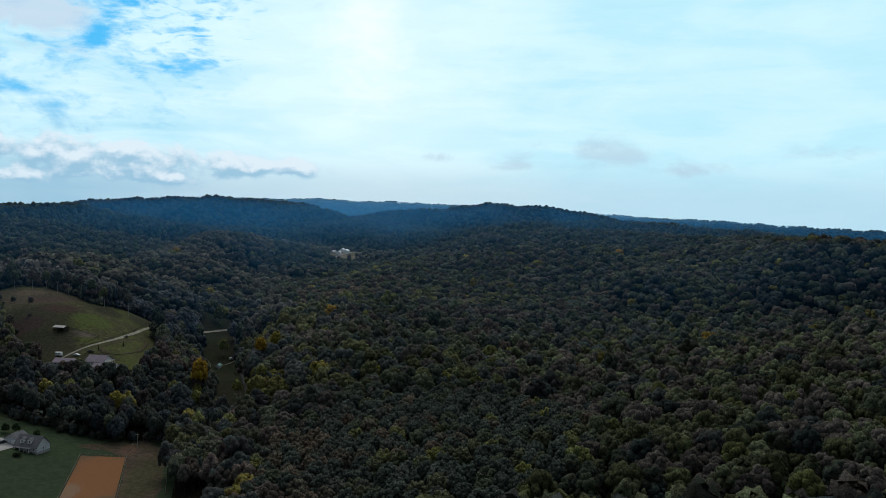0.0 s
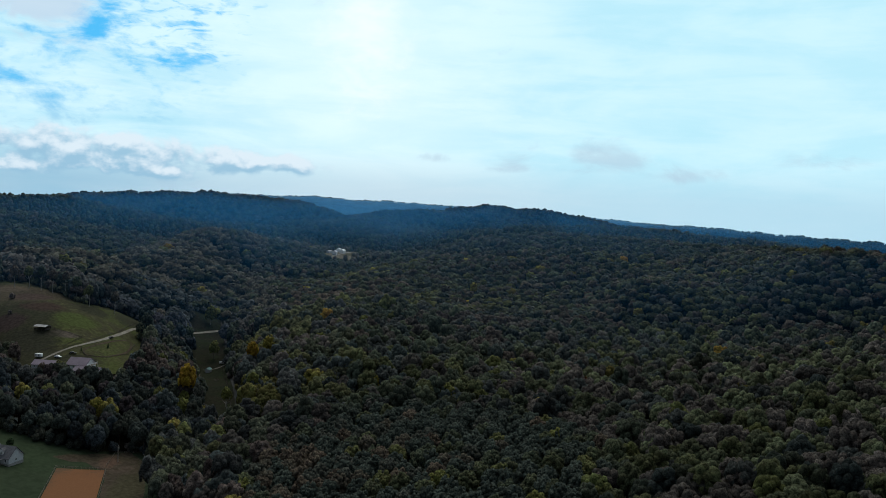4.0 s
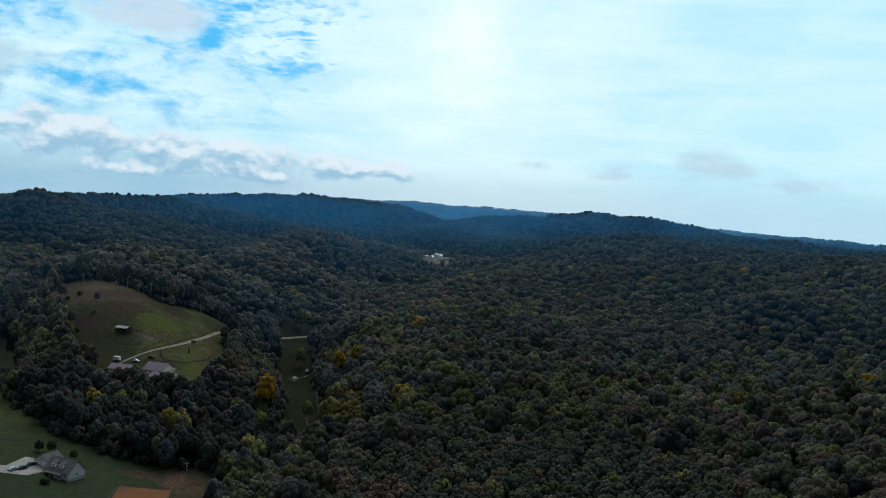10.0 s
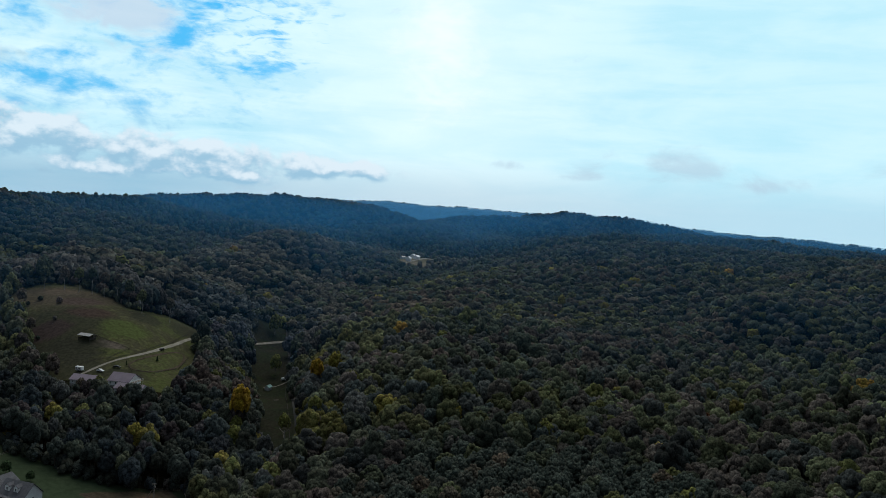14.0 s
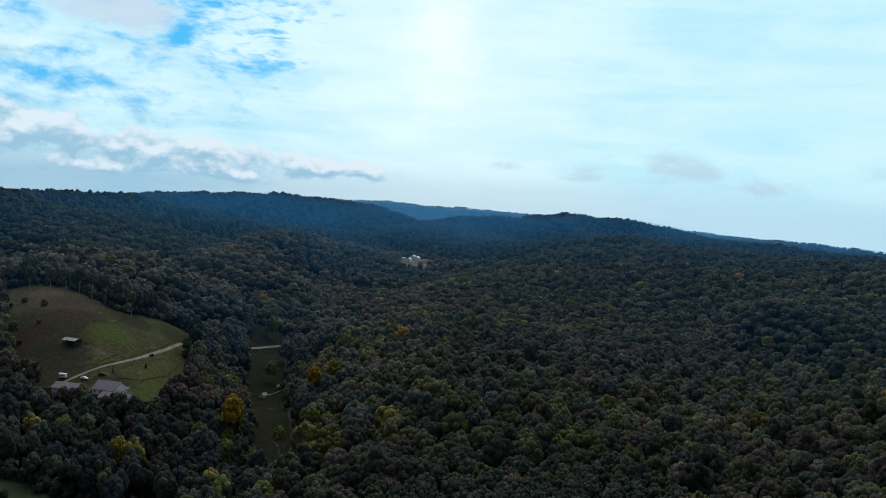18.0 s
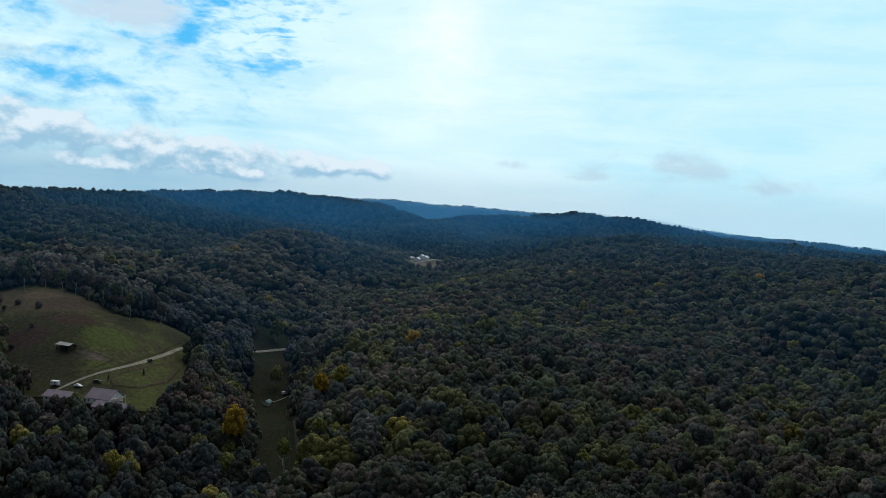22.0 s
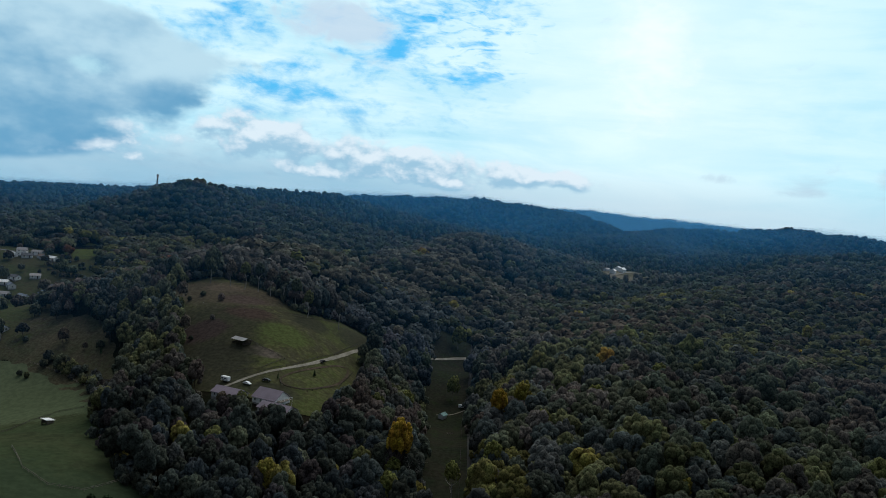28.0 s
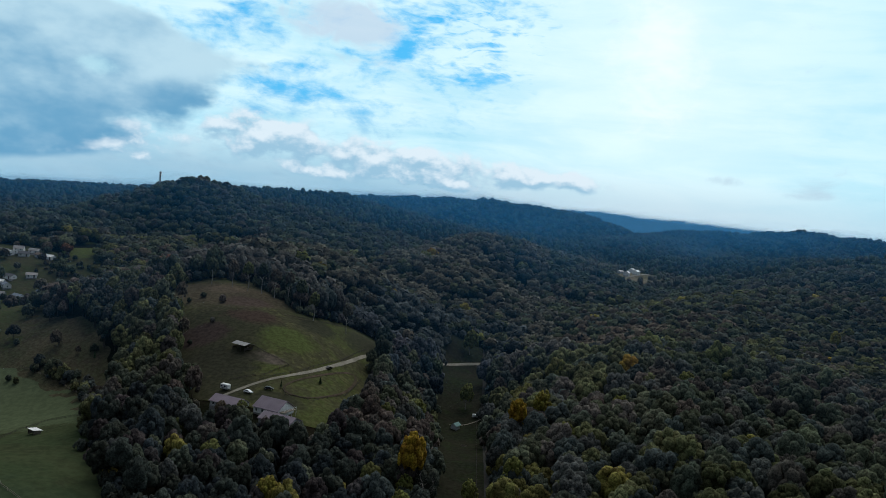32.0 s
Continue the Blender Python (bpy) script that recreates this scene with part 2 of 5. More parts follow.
def foliage_material():
    """Leaves: the tree's colour, painted shade included, is stored on the crown, each clump differs a little, leaf
    sprays give relief.
    """
    m = bpy.data.materials.new("foliage")
    m.use_nodes = True
    g = Graph(m.node_tree)
    at = g.tree.nodes.new("ShaderNodeAttribute")
    at.attribute_name = "leaf_tints"
    geo = g.tree.nodes.new("ShaderNodeNewGeometry")
    info = g.tree.nodes.new("ShaderNodeObjectInfo")
    spray = g.noise(geo.outputs["Position"], 1.25, 3, 0.7)
    twig = g.noise(geo.outputs["Position"], 0.32, 2, 0.5)
    hsv = g.tree.nodes.new("ShaderNodeHueSaturation")
    g.put(hsv.inputs["Hue"], g.math("MULTIPLY_ADD", geo.outputs["Random Per Island"], 0.03, 0.485))
    hsv.inputs["Saturation"].default_value = 1.15
    val = g.math("MULTIPLY_ADD", geo.outputs["Random Per Island"], 0.4, 0.9)
    # value noise that imitates highlighted tips and dark gaps between the sprays
    val = g.math("MULTIPLY", val, g.step(spray, 0.36, 0.64, 0.5, 1.55))
    val = g.math("MULTIPLY", val, g.step(twig, 0.35, 0.65, 0.8, 1.2))
    g.put(hsv.inputs["Value"], g.math("MULTIPLY", val, g.math("MULTIPLY_ADD", info.outputs["Random"], 0.3, 0.85)))
    g.put(hsv.inputs["Color"], at.outputs["Color"])
    bp = g.tree.nodes.new("ShaderNodeBump")
    bp.inputs["Strength"].default_value = 1.0
    bp.inputs["Distance"].default_value = 0.8
    g.put(bp.inputs["Height"], spray)
    b = g.tree.nodes.new("ShaderNodeBsdfPrincipled")
    g.put(b.inputs["Base Color"], hsv.outputs[0])
    b.inputs["Roughness"].default_value = 0.9
    b.inputs["Specular IOR Level"].default_value = 0.05
    g.put(b.inputs["Normal"], bp.outputs[0])
    tr = g.tree.nodes.new("ShaderNodeBsdfTranslucent")
    g.put(tr.inputs[0], hsv.outputs[0])
    ms = g.tree.nodes.new("ShaderNodeMixShader")
    ms.inputs[0].default_value = 0.08
    g.tree.links.new(b.outputs[0], ms.inputs[1])
    g.tree.links.new(tr.outputs[0], ms.inputs[2])
    out = g.tree.nodes.new("ShaderNodeOutputMaterial")
    g.tree.links.new(ms.outputs[0], out.inputs[0])
    return m


FOLIAGE = foliage_material()
# leaf litter, its base lowered to deepen the shadows between the crowns
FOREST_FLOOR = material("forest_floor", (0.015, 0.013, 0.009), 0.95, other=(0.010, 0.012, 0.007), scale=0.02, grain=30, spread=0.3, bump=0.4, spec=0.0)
GRASS = material("grass", (0.047, 0.052, 0.018), 0.95, other=(0.034, 0.036, 0.018), scale=0.026, grain=14, spread=0.12, bump=0.12, spec=0.0, mottle=(0.056, 0.055, 0.024))
# zones: darker green round the farmhouse, paler at the far end
PASTURE_GRASS = material("pasture_grass", (0.038, 0.052, 0.026), 0.95, other=(0.047, 0.055, 0.028), scale=0.022, grain=16, spread=0.10, bump=0.12, spec=0.0, mottle=(0.034, 0.040, 0.022), zones=[(-120, 420, 110, 80, (0.031, 0.042, 0.025)), (-160, 470, 60, 30, (0.033, 0.047, 0.026)), (-330, 605, 100, 46, (0.085, 0.105, 0.060)), (-262, 598, 44, 24, (0.075, 0.094, 0.052))])
# dull meadow grass, darkened further by the shade of hill and trees painted in
GRASS_DULL_SHADED = material("dull_shaded_grass", (0.019, 0.023, 0.015), 0.95, other=(0.025, 0.024, 0.017), scale=0.03, grain=18, spread=0.16, bump=0.12, spec=0.0, mottle=(0.022, 0.030, 0.014))
GRASS_DRY = material("dry_grass", (0.075, 0.066, 0.042), 0.95, other=(0.052, 0.056, 0.032), scale=0.04, grain=14, spread=0.18, bump=0.12, spec=0.0, mottle=(0.055, 0.044, 0.034))
WITHERED, DRY, WORN = (0.036, 0.036, 0.024), (0.075, 0.061, 0.042), (0.066, 0.048, 0.040)
FIELD_GRASS = material("hill_field_grass", (0.060, 0.070, 0.026), 0.95, other=(0.050, 0.048, 0.029), scale=0.045, grain=11, spread=0.17, bump=0.1, spec=0.0, mottle=(0.082, 0.078, 0.036), zones=[(-208, 650, 36, 40, WITHERED), (-176, 600, 22, 16, WITHERED), (-222, 704, 44, 26, DRY), (-192, 672, 18, 10, (0.050, 0.034, 0.028)), (-208, 694, 16, 10, WORN), (-166, 630, 11, 5, (0.095, 0.078, 0.066)), (-190, 620, 24, 18, (0.032, 0.032, 0.023)), (-211, 648, 14, 12, (0.042, 0.031, 0.029)), (-229, 712, 14, 8, (0.105, 0.082, 0.058)), (-164, 694, 12, 18, WITHERED), (-140, 740, 16, 40, WITHERED), (-146, 592, 14, 8, WITHERED), (-166, 656, 14, 14, (0.061, 0.075, 0.027))])
BRIGHT_GRASS = material("bright_grass", (0.063, 0.078, 0.026), 0.95, other=(0.052, 0.059, 0.024), scale=0.03, grain=14, spread=0.12, bump=0.12, spec=0.0)
LAWN = material("lawn", (0.046, 0.055, 0.025), 0.95, other=(0.056, 0.053, 0.030), scale=0.03, grain=14, spread=0.14, bump=0.12, spec=0.0, mottle=(0.063, 0.053, 0.033))
PALE_GROUND = material("pale_trodden_ground", (0.17, 0.145, 0.10), 0.95, other=(0.10, 0.09, 0.055), scale=0.03, grain=12, spread=0.25, bump=0.4, spec=0.0, mottle=(0.07, 0.07, 0.035))
BARE_EARTH = material("bare_earth", (0.074, 0.056, 0.042), 0.95, other=(0.057, 0.046, 0.034), scale=0.05, grain=10, spread=0.16, bump=0.3, spec=0.0, mottle=(0.048, 0.046, 0.028), zones=[(-110, 476, 22, 8, (0.064, 0.053, 0.035)), (-99, 470, 5, 9, (0.098, 0.064, 0.046)), (-82, 430, 9, 40, (0.052, 0.048, 0.029))])
ARENA_SAND = material("orange_sand", (0.107, 0.070, 0.044), 0.95, other=(0.133, 0.081, 0.052), scale=0.08, grain=16, spread=0.05, bump=0.3, spec=0.0, zones=[(-105, 420, 15, 48, (0.185, 0.087, 0.043)), (-112, 402, 5, 12, (0.178, 0.118, 0.081))])
GRAVEL = material("gravel", (0.21, 0.19, 0.155), 0.95, other=(0.15, 0.135, 0.105), scale=0.15, grain=14, spread=0.2, bump=0.4)
ASPHALT = material("asphalt", (0.11, 0.105, 0.10), 0.9, other=(0.075, 0.072, 0.07), scale=0.2, grain=12, spread=0.15)
CONCRETE = material("concrete", (0.294, 0.287, 0.280), 0.9, other=(0.231, 0.224, 0.217), scale=0.3, grain=9, spread=0.1)
# earth of the valley lane, the shadow lying on it painted into the colour
SHADED_DARK_EARTH = material("shaded_dark_earth", (0.017, 0.016, 0.014), 0.95, other=(0.026, 0.023, 0.020), scale=0.15, grain=12, spread=0.25, bump=0.3)
BARK = material("bark", (0.085, 0.065, 0.05), 0.95, other=(0.055, 0.045, 0.036), scale=0.8, grain=10, bump=0.8)
PALE_BARK = material("pale_bark", (0.30, 0.28, 0.25), 0.9, other=(0.2, 0.18, 0.16), scale=0.8, grain=10, bump=0.6)
WHITE_PAINT = material("white_paint", (0.80, 0.80, 0.79), 0.55, other=(0.66, 0.66, 0.64), scale=0.5, grain=8, spread=0.05, bump=0.05)
SIDING = material("pale_siding", (0.52, 0.53, 0.54), 0.6, other=(0.45, 0.46, 0.47), scale=0.4, grain=9, spread=0.06, bump=0.1)
SHINGLE = material("grey_shingle", (0.10, 0.10, 0.11), 0.9, other=(0.075, 0.075, 0.08), scale=0.5, grain=14, spread=0.2, bump=0.5)
PURPLE_METAL = material("mauve_metal_roof", (0.185, 0.15, 0.185), 0.75, 0.0, other=(0.16, 0.13, 0.16), scale=0.25, grain=12, spread=0.06, bump=0.05)
PALE_METAL = material("pale_metal_roof", (0.20, 0.19, 0.19), 0.5, 0.2, other=(0.24, 0.225, 0.22), scale=0.4, grain=10, spread=0.08, bump=0.05)
TEAL_METAL = material("teal_metal_roof", (0.10, 0.21, 0.20), 0.6, 0.1, other=(0.08, 0.17, 0.165), scale=0.4, grain=10, spread=0.08, bump=0.05)
WOOD = material("weathered_wood", (0.21, 0.18, 0.145), 0.9, other=(0.14, 0.12, 0.1), scale=0.6, grain=12, spread=0.2, bump=0.4)
DARK_WOOD = material("dark_wood", (0.055, 0.046, 0.038), 0.9, other=(0.04, 0.034, 0.03), scale=0.6, grain=12, spread=0.2, bump=0.4)
GLASS = material("window_glass", (0.03, 0.04, 0.05), 0.12, 0.0, scale=0.8, grain=4, spread=0.05, bump=0.0, spec=0.6)
STEEL = material("galvanised_steel", (0.38, 0.39, 0.40), 0.45, 0.8, scale=0.8, grain=8, spread=0.1, bump=0.05)
RUBBER = material("rubber", (0.02, 0.02, 0.02), 0.85, scale=2, grain=6, bump=0.1)


# ---------- lie of the land: broad rises and hollows (x, y, spread, height) ----------
VALLEY = [
    (-92, 458, 80, -28.3), (-240, 554, 70, -12.7), (-73, 674, 50, -37.7), (-175, 600, 60, -26.2),
    (-137, 731, 60, -21), (-216, 680, 70, 51.2), (-60, 560, 60, -22.6), (-80, 850, 70, -53.6),
    (-40, 400, 110, -6.1), (-340, 580, 80, -58), (-205, 700, 40, -13.6), (-255, 690, 45, -12.9),
    (-140, 582, 35, 12.5), (0, 180, 150, -43.1), (-300, 200, 150, -57.7), (-30, 810, 45, 4.5),
    (-40, 1010, 70, -12.7), (-250, 630, 40, -17.8), (-483, 960, 60, -4.1), (-440, 780, 80, -51),
]
FLANKS = [
    (-240, 545, 35, 1.6), (80, 430, 110, -15), (190, 560, 110, -28.3), (40, 660, 70, -8.1),
    (180, 850, 130, -24.6), (400, 700, 150, -33.4), (250, 1180, 170, 39.9), (500, 1180, 180, 20.7),
    (750, 1020, 180, 25.3), (-150, 1400, 130, 63.5), (-300, 1100, 110, 18.1), (-290, 900, 110, -16.7),
    (-430, 870, 110, 24.9), (-20, 1250, 150, -49.1), (120, 1050, 100, -2.1), (-600, 1050, 140, -25.2),
]
OUTER = [
    (0, 1480, 170, -42.8), (600, 1800, 350, -31.4), (-1600, 1200, 450, -5.3), (0, -900, 700, -58.1),
    (1400, 500, 600, 37.5), (2700, 2500, 900, -60.2),
]
BASE_LEVEL = 57.4
RISES = np.array(VALLEY + FLANKS + OUTER)

# crest lines of the hills and ridges: points x, y, height
SHOULDER = [(-83, 949, 14), (-74, 989, 26), (-46, 1031, 37), (4, 1092, 39), (68, 1189, 32), (136, 1241, 58), (170, 1266, 72),
    (237, 1283, 90), (301, 1287, 103), (346, 1293, 109)]
EAST_BACK = [(414, 1669, 89), (540, 1685, 100), (650, 1645, 102), (732, 1554, 98), (794, 1467, 93), (861, 1368, 88)]
EAST_HILL = [(502, 885, 94), (516, 829, 100), (522, 789, 103), (522, 753, 106), (526, 725, 103), (528, 698, 102)]
FIELD_HILL = [(-296, 714, 46), (-280, 735, 62), (-269, 752, 74), (-257, 769, 78), (-247, 795, 78), (-235, 821, 76), (-217, 849, 71)]
MIDDLE_HILL = [(-162, 1099, 70), (-142, 1123, 82), (-120, 1146, 87), (-96, 1158, 85), (-63, 1171, 76), (-30, 1182, 66)]
MAST_HILL = [(-650, 1103, 40), (-625, 1108, 53), (-590, 1108, 71), (-559, 1116, 85), (-539, 1117, 94), (-508, 1123, 106), (-467, 1133, 119),
    (-435, 1149, 114), (-404, 1163, 101), (-357, 1171, 95), (-301, 1179, 83), (-259, 1180, 78)]
SECOND_RIDGE = [(-618, 1604, 110), (-561, 1606, 112), (-496, 1599, 111), (-432, 1588, 114), (-410, 1584, 114), (-370, 1585, 107), (-327, 1575, 103),
    (-264, 1558, 91), (-205, 1548, 84)]
THIRD_RIDGE = [(-757, 2827, 121), (-609, 2762, 126), (-426, 2647, 135), (-282, 2566, 142), (-197, 2525, 143), (-69, 2431, 134), (-7, 2382, 116),
    (65, 2331, 92)]
KNOB_RIDGE = [(55, 2332, 68), (114, 2430, 82), (162, 2528, 92), (245, 2621, 106), (348, 2710, 118), (442, 2797, 120), (528, 2833, 131),
    (573, 2834, 137), (603, 2827, 145), (634, 2820, 142), (653, 2753, 135), (753, 2726, 136), (846, 2697, 130)]
WEST_RIDGE = [(-1366, 1703, 52), (-1312, 1880, 69), (-1259, 1983, 78), (-1226, 2066, 80), (-1199, 2143, 87), (-1130, 2242, 99)]
FAR_RIDGE = [(-341, 4389, 147), (9, 4403, 153), (246, 4396, 148), (666, 4401, 143), (929, 4352, 132), (1184, 4288, 124), (1491, 4135, 107),
    (1721, 3988, 97), (1906, 3844, 92), (2088, 3630, 78), (2221, 3429, 69)]
CRESTS = [  # line, spread across, low ground beneath
    (SHOULDER, 60, 12),
    (EAST_BACK, 260, 45),
    (EAST_HILL, 150, 30),
    (FIELD_HILL, 75, 30),
    (MIDDLE_HILL, 110, 25),
    (MAST_HILL, 150, 35),
    (SECOND_RIDGE, 200, 40),
    (THIRD_RIDGE, 320, 45),
    (KNOB_RIDGE, 330, 40),
    (WEST_RIDGE, 330, 10),
    (FAR_RIDGE, 520, 40),
]


def crest(line, spread, low, x, y):
    """Height of a ridge: its crest line, falling away on both sides in spurs and gullies."""
    best, top = np.full(x.shape, 1e9), np.full(x.shape, float(line[0][2]))
    for (ax, ay, az), (bx, by, bz) in zip(line, line[1:]):
        dx, dy = bx - ax, by - ay
        t = np.clip(((x - ax) * dx + (y - ay) * dy) / (dx * dx + dy * dy), 0, 1)
        d = np.hypot(x - ax - t * dx, y - ay - t * dy)
        near = d < best
        best = np.where(near, d, best)
        top = np.where(near, az + (bz - az) * t, top)
    spur = 1 + 0.30 * np.sin(x / (0.33 * spread) + 1.7 * np.sin(y / (0.5 * spread))) * np.sin(y / (0.41 * spread) + 0.9)
    return low + (top - low) * np.exp(-((best * spur / spread) ** 2)) - 0.5 * np.maximum(0, best - 1.15 * spread)


def ground(x, y):
    """Height of the land: the valley's broad rises, floors beyond it, and the ridges that stand on them."""
    x, y = np.asarray(x, float), np.asarray(y, float)
    near = np.full(x.shape, BASE_LEVEL)
    for hx, hy, s, h in RISES:
        near = near + h * np.exp(-((x - hx) ** 2 + (y - hy) ** 2) / (2 * s * s))
    r = np.hypot(x, y)
    b = np.clip((r - 900 - 260 * np.clip((x - 20) / 110, 0, 1) - 200 * np.clip((-370 - x) / 60, 0, 1)) / 300, 0, 1)
    b = b * b * (3 - 2 * b)
    floor = 34 + 25 * np.exp(-(((x - 70) / 150) ** 2 + ((y - 1370) / 110) ** 2)) + 5 * np.sin(x / 143 + 1.3 * np.sin(y / 260)) * np.sin(y / 171 + 0.7)
    floor = floor - 34 * np.clip((r - 4400) / 560, 0, 1)
    z = near * (1 - b) + floor * b
    # the ridges begin beyond the fields and the lane
    on = np.clip((r - 740) / 150, 0, 1)
    on = on * on * (3 - 2 * on)
    for line, spread, low in CRESTS:
        h = crest(line, spread, low, x, y)
        z = z + on * 0.5 * ((h - z) + np.sqrt((h - z) ** 2 + 36) - 6 / (1 + np.abs(h - z) / 12))
    far = np.clip((r - 1050) / 900, 0, 1)
    fold = np.sin(x / 67 + y / 97 + np.sin(y / 140)) * 5 + np.sin(x / 31 - y / 53 + 2) * 2.5
    return z + far * fold


def level(x, y):
    return float(ground(x, y))


def part(name, bm, mat, parent=None, label="", smooth=False):
    """Links a bmesh as one mesh object, under a thing or a part."""
    me = bpy.data.meshes.new(name)
    bm.normal_update()
    bm.to_mesh(me)
    bm.free()
    me.materials.append(mat)
    if smooth:
        for p in me.polygons:
            p.use_smooth = True
    ob = new(name, me)
    if parent:
        ob.parent = parent
    if label:
        ob["label"] = label
    return ob


def mesh_from(name, verts, faces, mat, parent=None, smooth=False):
    """One mesh out of arrays of corners and triangles."""
    me = bpy.data.meshes.new(name)
    v, f = np.asarray(verts, np.float32), np.asarray(faces, np.int32)
    me.vertices.add(len(v))
    me.vertices.foreach_set("co", v.ravel())
    me.loops.add(f.size)
    me.loops.foreach_set("vertex_index", f.ravel())
    me.polygons.add(len(f))
    k = f.shape[1]
    me.polygons.foreach_set("loop_start", np.arange(0, f.size, k, dtype=np.int32))
    me.polygons.foreach_set("loop_total", np.full(len(f), k, np.int32))
    me.update(calc_edges=True)
    me.materials.append(mat)
    if smooth:
        me.polygons.foreach_set("use_smooth", np.ones(len(f), bool))
    ob = new(name, me)
    if parent:
        ob.parent = parent
    return ob


# ---------- ground: one sheet to the horizon ----------
def make_ground():
    radii = np.concatenate([np.linspace(0, 260, 14)[:-1], np.linspace(260, 900, 81)[:-1], np.linspace(900, 1500, 41)[:-1], np.geomspace(1500, 4960, 70)])
    ang = np.radians(np.concatenate([np.linspace(-48, 48, 193)[:-1], np.linspace(48, 312, 67)[:-1]]))
    nr, na = len(radii), len(ang)
    r, t = np.meshgrid(radii, ang, indexing="ij")
    x, y = r * np.sin(t), r * np.cos(t)
    z = ground(x, y)
    idx = np.arange(nr * na).reshape(nr, na)
    nxt = np.roll(idx, -1, axis=1)
    quads = np.stack([idx[:-1], idx[1:], nxt[1:], nxt[:-1]], -1).reshape(-1, 4)[:, ::-1]
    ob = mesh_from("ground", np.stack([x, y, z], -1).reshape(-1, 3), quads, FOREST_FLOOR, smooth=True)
    return tagged(ob, "brown leaf-littered woodland ground over rolling hills", "ground", kind="structure")


make_ground()


def inside(poly, x, y):
    """Which points lie inside a polygon."""
    hit = np.zeros(np.shape(x), bool)
    for (ax, ay), (bx, by) in zip(poly, poly[1:] + poly[:1]):
        cross = (ay > y) != (by > y)
        with np.errstate(divide="ignore", invalid="ignore"):
            hit ^= cross & (x < (bx - ax) * (y - ay) / (by - ay) + ax)
    return hit


def smooth_outline(poly, times=2):
    for _ in range(times):
        poly = [q for (ax, ay), (bx, by) in zip(poly, poly[1:] + poly[:1]) for q in ((0.75 * ax + 0.25 * bx, 0.75 * ay + 0.25 * by), (0.25 * ax + 0.75 * bx, 0.25 * ay + 0.75 * by))]
    return poly


def patch(name, poly, mat, lift, label, category, step=5.0, soften=2, ragged=0.0):
    """A sheet of other ground that lies on the land."""
    poly = smooth_outline(poly, soften) if soften else poly
    if ragged:
        long = [((1 - k / 5) * ax + k / 5 * bx, (1 - k / 5) * ay + k / 5 * by) for (ax, ay), (bx, by) in zip(poly, poly[1:] + poly[:1]) for k in range(5)]
        poly = [(x + ragged * noise.noise((x / 9, y / 9, 1)) + ragged * 0.5 * noise.noise((x / 3, y / 3, 5)), y + 2 * ragged * noise.noise((x / 9, y / 9, 7))) for x, y in long]
    bm = bmesh.new()
    bm.faces.new([bm.verts.new((x, y, 0)) for x, y in poly])
    xs, ys = [p[0] for p in poly], [p[1] for p in poly]
    for axis, lo, hi in ((0, min(xs), max(xs)), (1, min(ys), max(ys))):
        for c in np.arange(lo + step / 2, hi, step):
            co, no = ((c, 0, 0), (1, 0, 0)) if axis == 0 else ((0, c, 0), (0, 1, 0))
            bmesh.ops.bisect_plane(bm, geom=bm.verts[:] + bm.edges[:] + bm.faces[:], plane_co=co, plane_no=no, dist=0.01)
    z = ground(np.array([v.co.x for v in bm.verts]), np.array([v.co.y for v in bm.verts]))
    for v, h in zip(bm.verts, z):
        v.co.z = h + lift
    bmesh.ops.recalc_face_normals(bm, faces=bm.faces[:])
    if sum(f.normal.z for f in bm.faces) < 0:
        bmesh.ops.reverse_faces(bm, faces=bm.faces[:])
    return tagged(part(name, bm, mat, smooth=True), label, category, kind="structure")


def ribbon(name, line, width, mat, lift, label, category, closed=False):
    """A road or path along a line on the land."""
    pts = [Vector((*p, 0)) for p in line]
    for _ in range(2):
        ring = list(zip(pts, pts[1:] + pts[:1])) if closed else list(zip(pts, pts[1:]))
        cut = [q for a, b in ring for q in (a.lerp(b, 0.25), a.lerp(b, 0.75))]
        pts = cut if closed else [pts[0], *cut, pts[-1]]
    fine = []
    for a, b in (zip(pts, pts[1:] + pts[:1]) if closed else zip(pts, pts[1:])):
        n = max(1, int((b - a).length / 4))
        fine += [a.lerp(b, i / n) for i in range(n)]
    if not closed:
        fine.append(pts[-1])
    v, f, n = [], [], len(fine)
    for i, p in enumerate(fine):
        d = (fine[(i + 1) % n] - fine[i - 1]) if closed else (fine[min(i + 1, n - 1)] - fine[max(i - 1, 0)])
        side = Vector((d.y, -d.x, 0)).normalized()
        for s in (-0.5, -0.17, 0.17, 0.5):
            q = p + side * s * width * (1 + 0.08 * math.sin(i * 1.7))
            v.append((q.x, q.y, level(q.x, q.y) + lift + (0.03 if abs(s) < 0.2 else 0)))
    for i in range(n if closed else n - 1):
        j = (i + 1) % n
        f += [(4 * i + k, 4 * i + k + 1, 4 * j + k + 1, 4 * j + k) for k in range(3)]
    return tagged(mesh_from(name, v, f, mat, smooth=True), label, category, kind="structure")


PASTURE = [(-420, 660), (-330, 637), (-311, 641), (-281, 630), (-247, 609), (-215, 560), (-195, 532), (-171, 503), (-148, 490), (-120, 484), (-98, 486), (-86, 492), (-72, 470), (-64, 400), (-60, 330), (-80, 280), (-200, 270), (-420, 300)]
HILL_FIELD = [(-270, 712), (-250, 736), (-222, 744), (-200, 728), (-172, 700), (-166, 740), (-158, 782), (-134, 776), (-126, 700), (-112, 655), (-106, 618), (-112, 588), (-128, 576), (-160, 582), (-192, 590), (-210, 618), (-236, 660)]
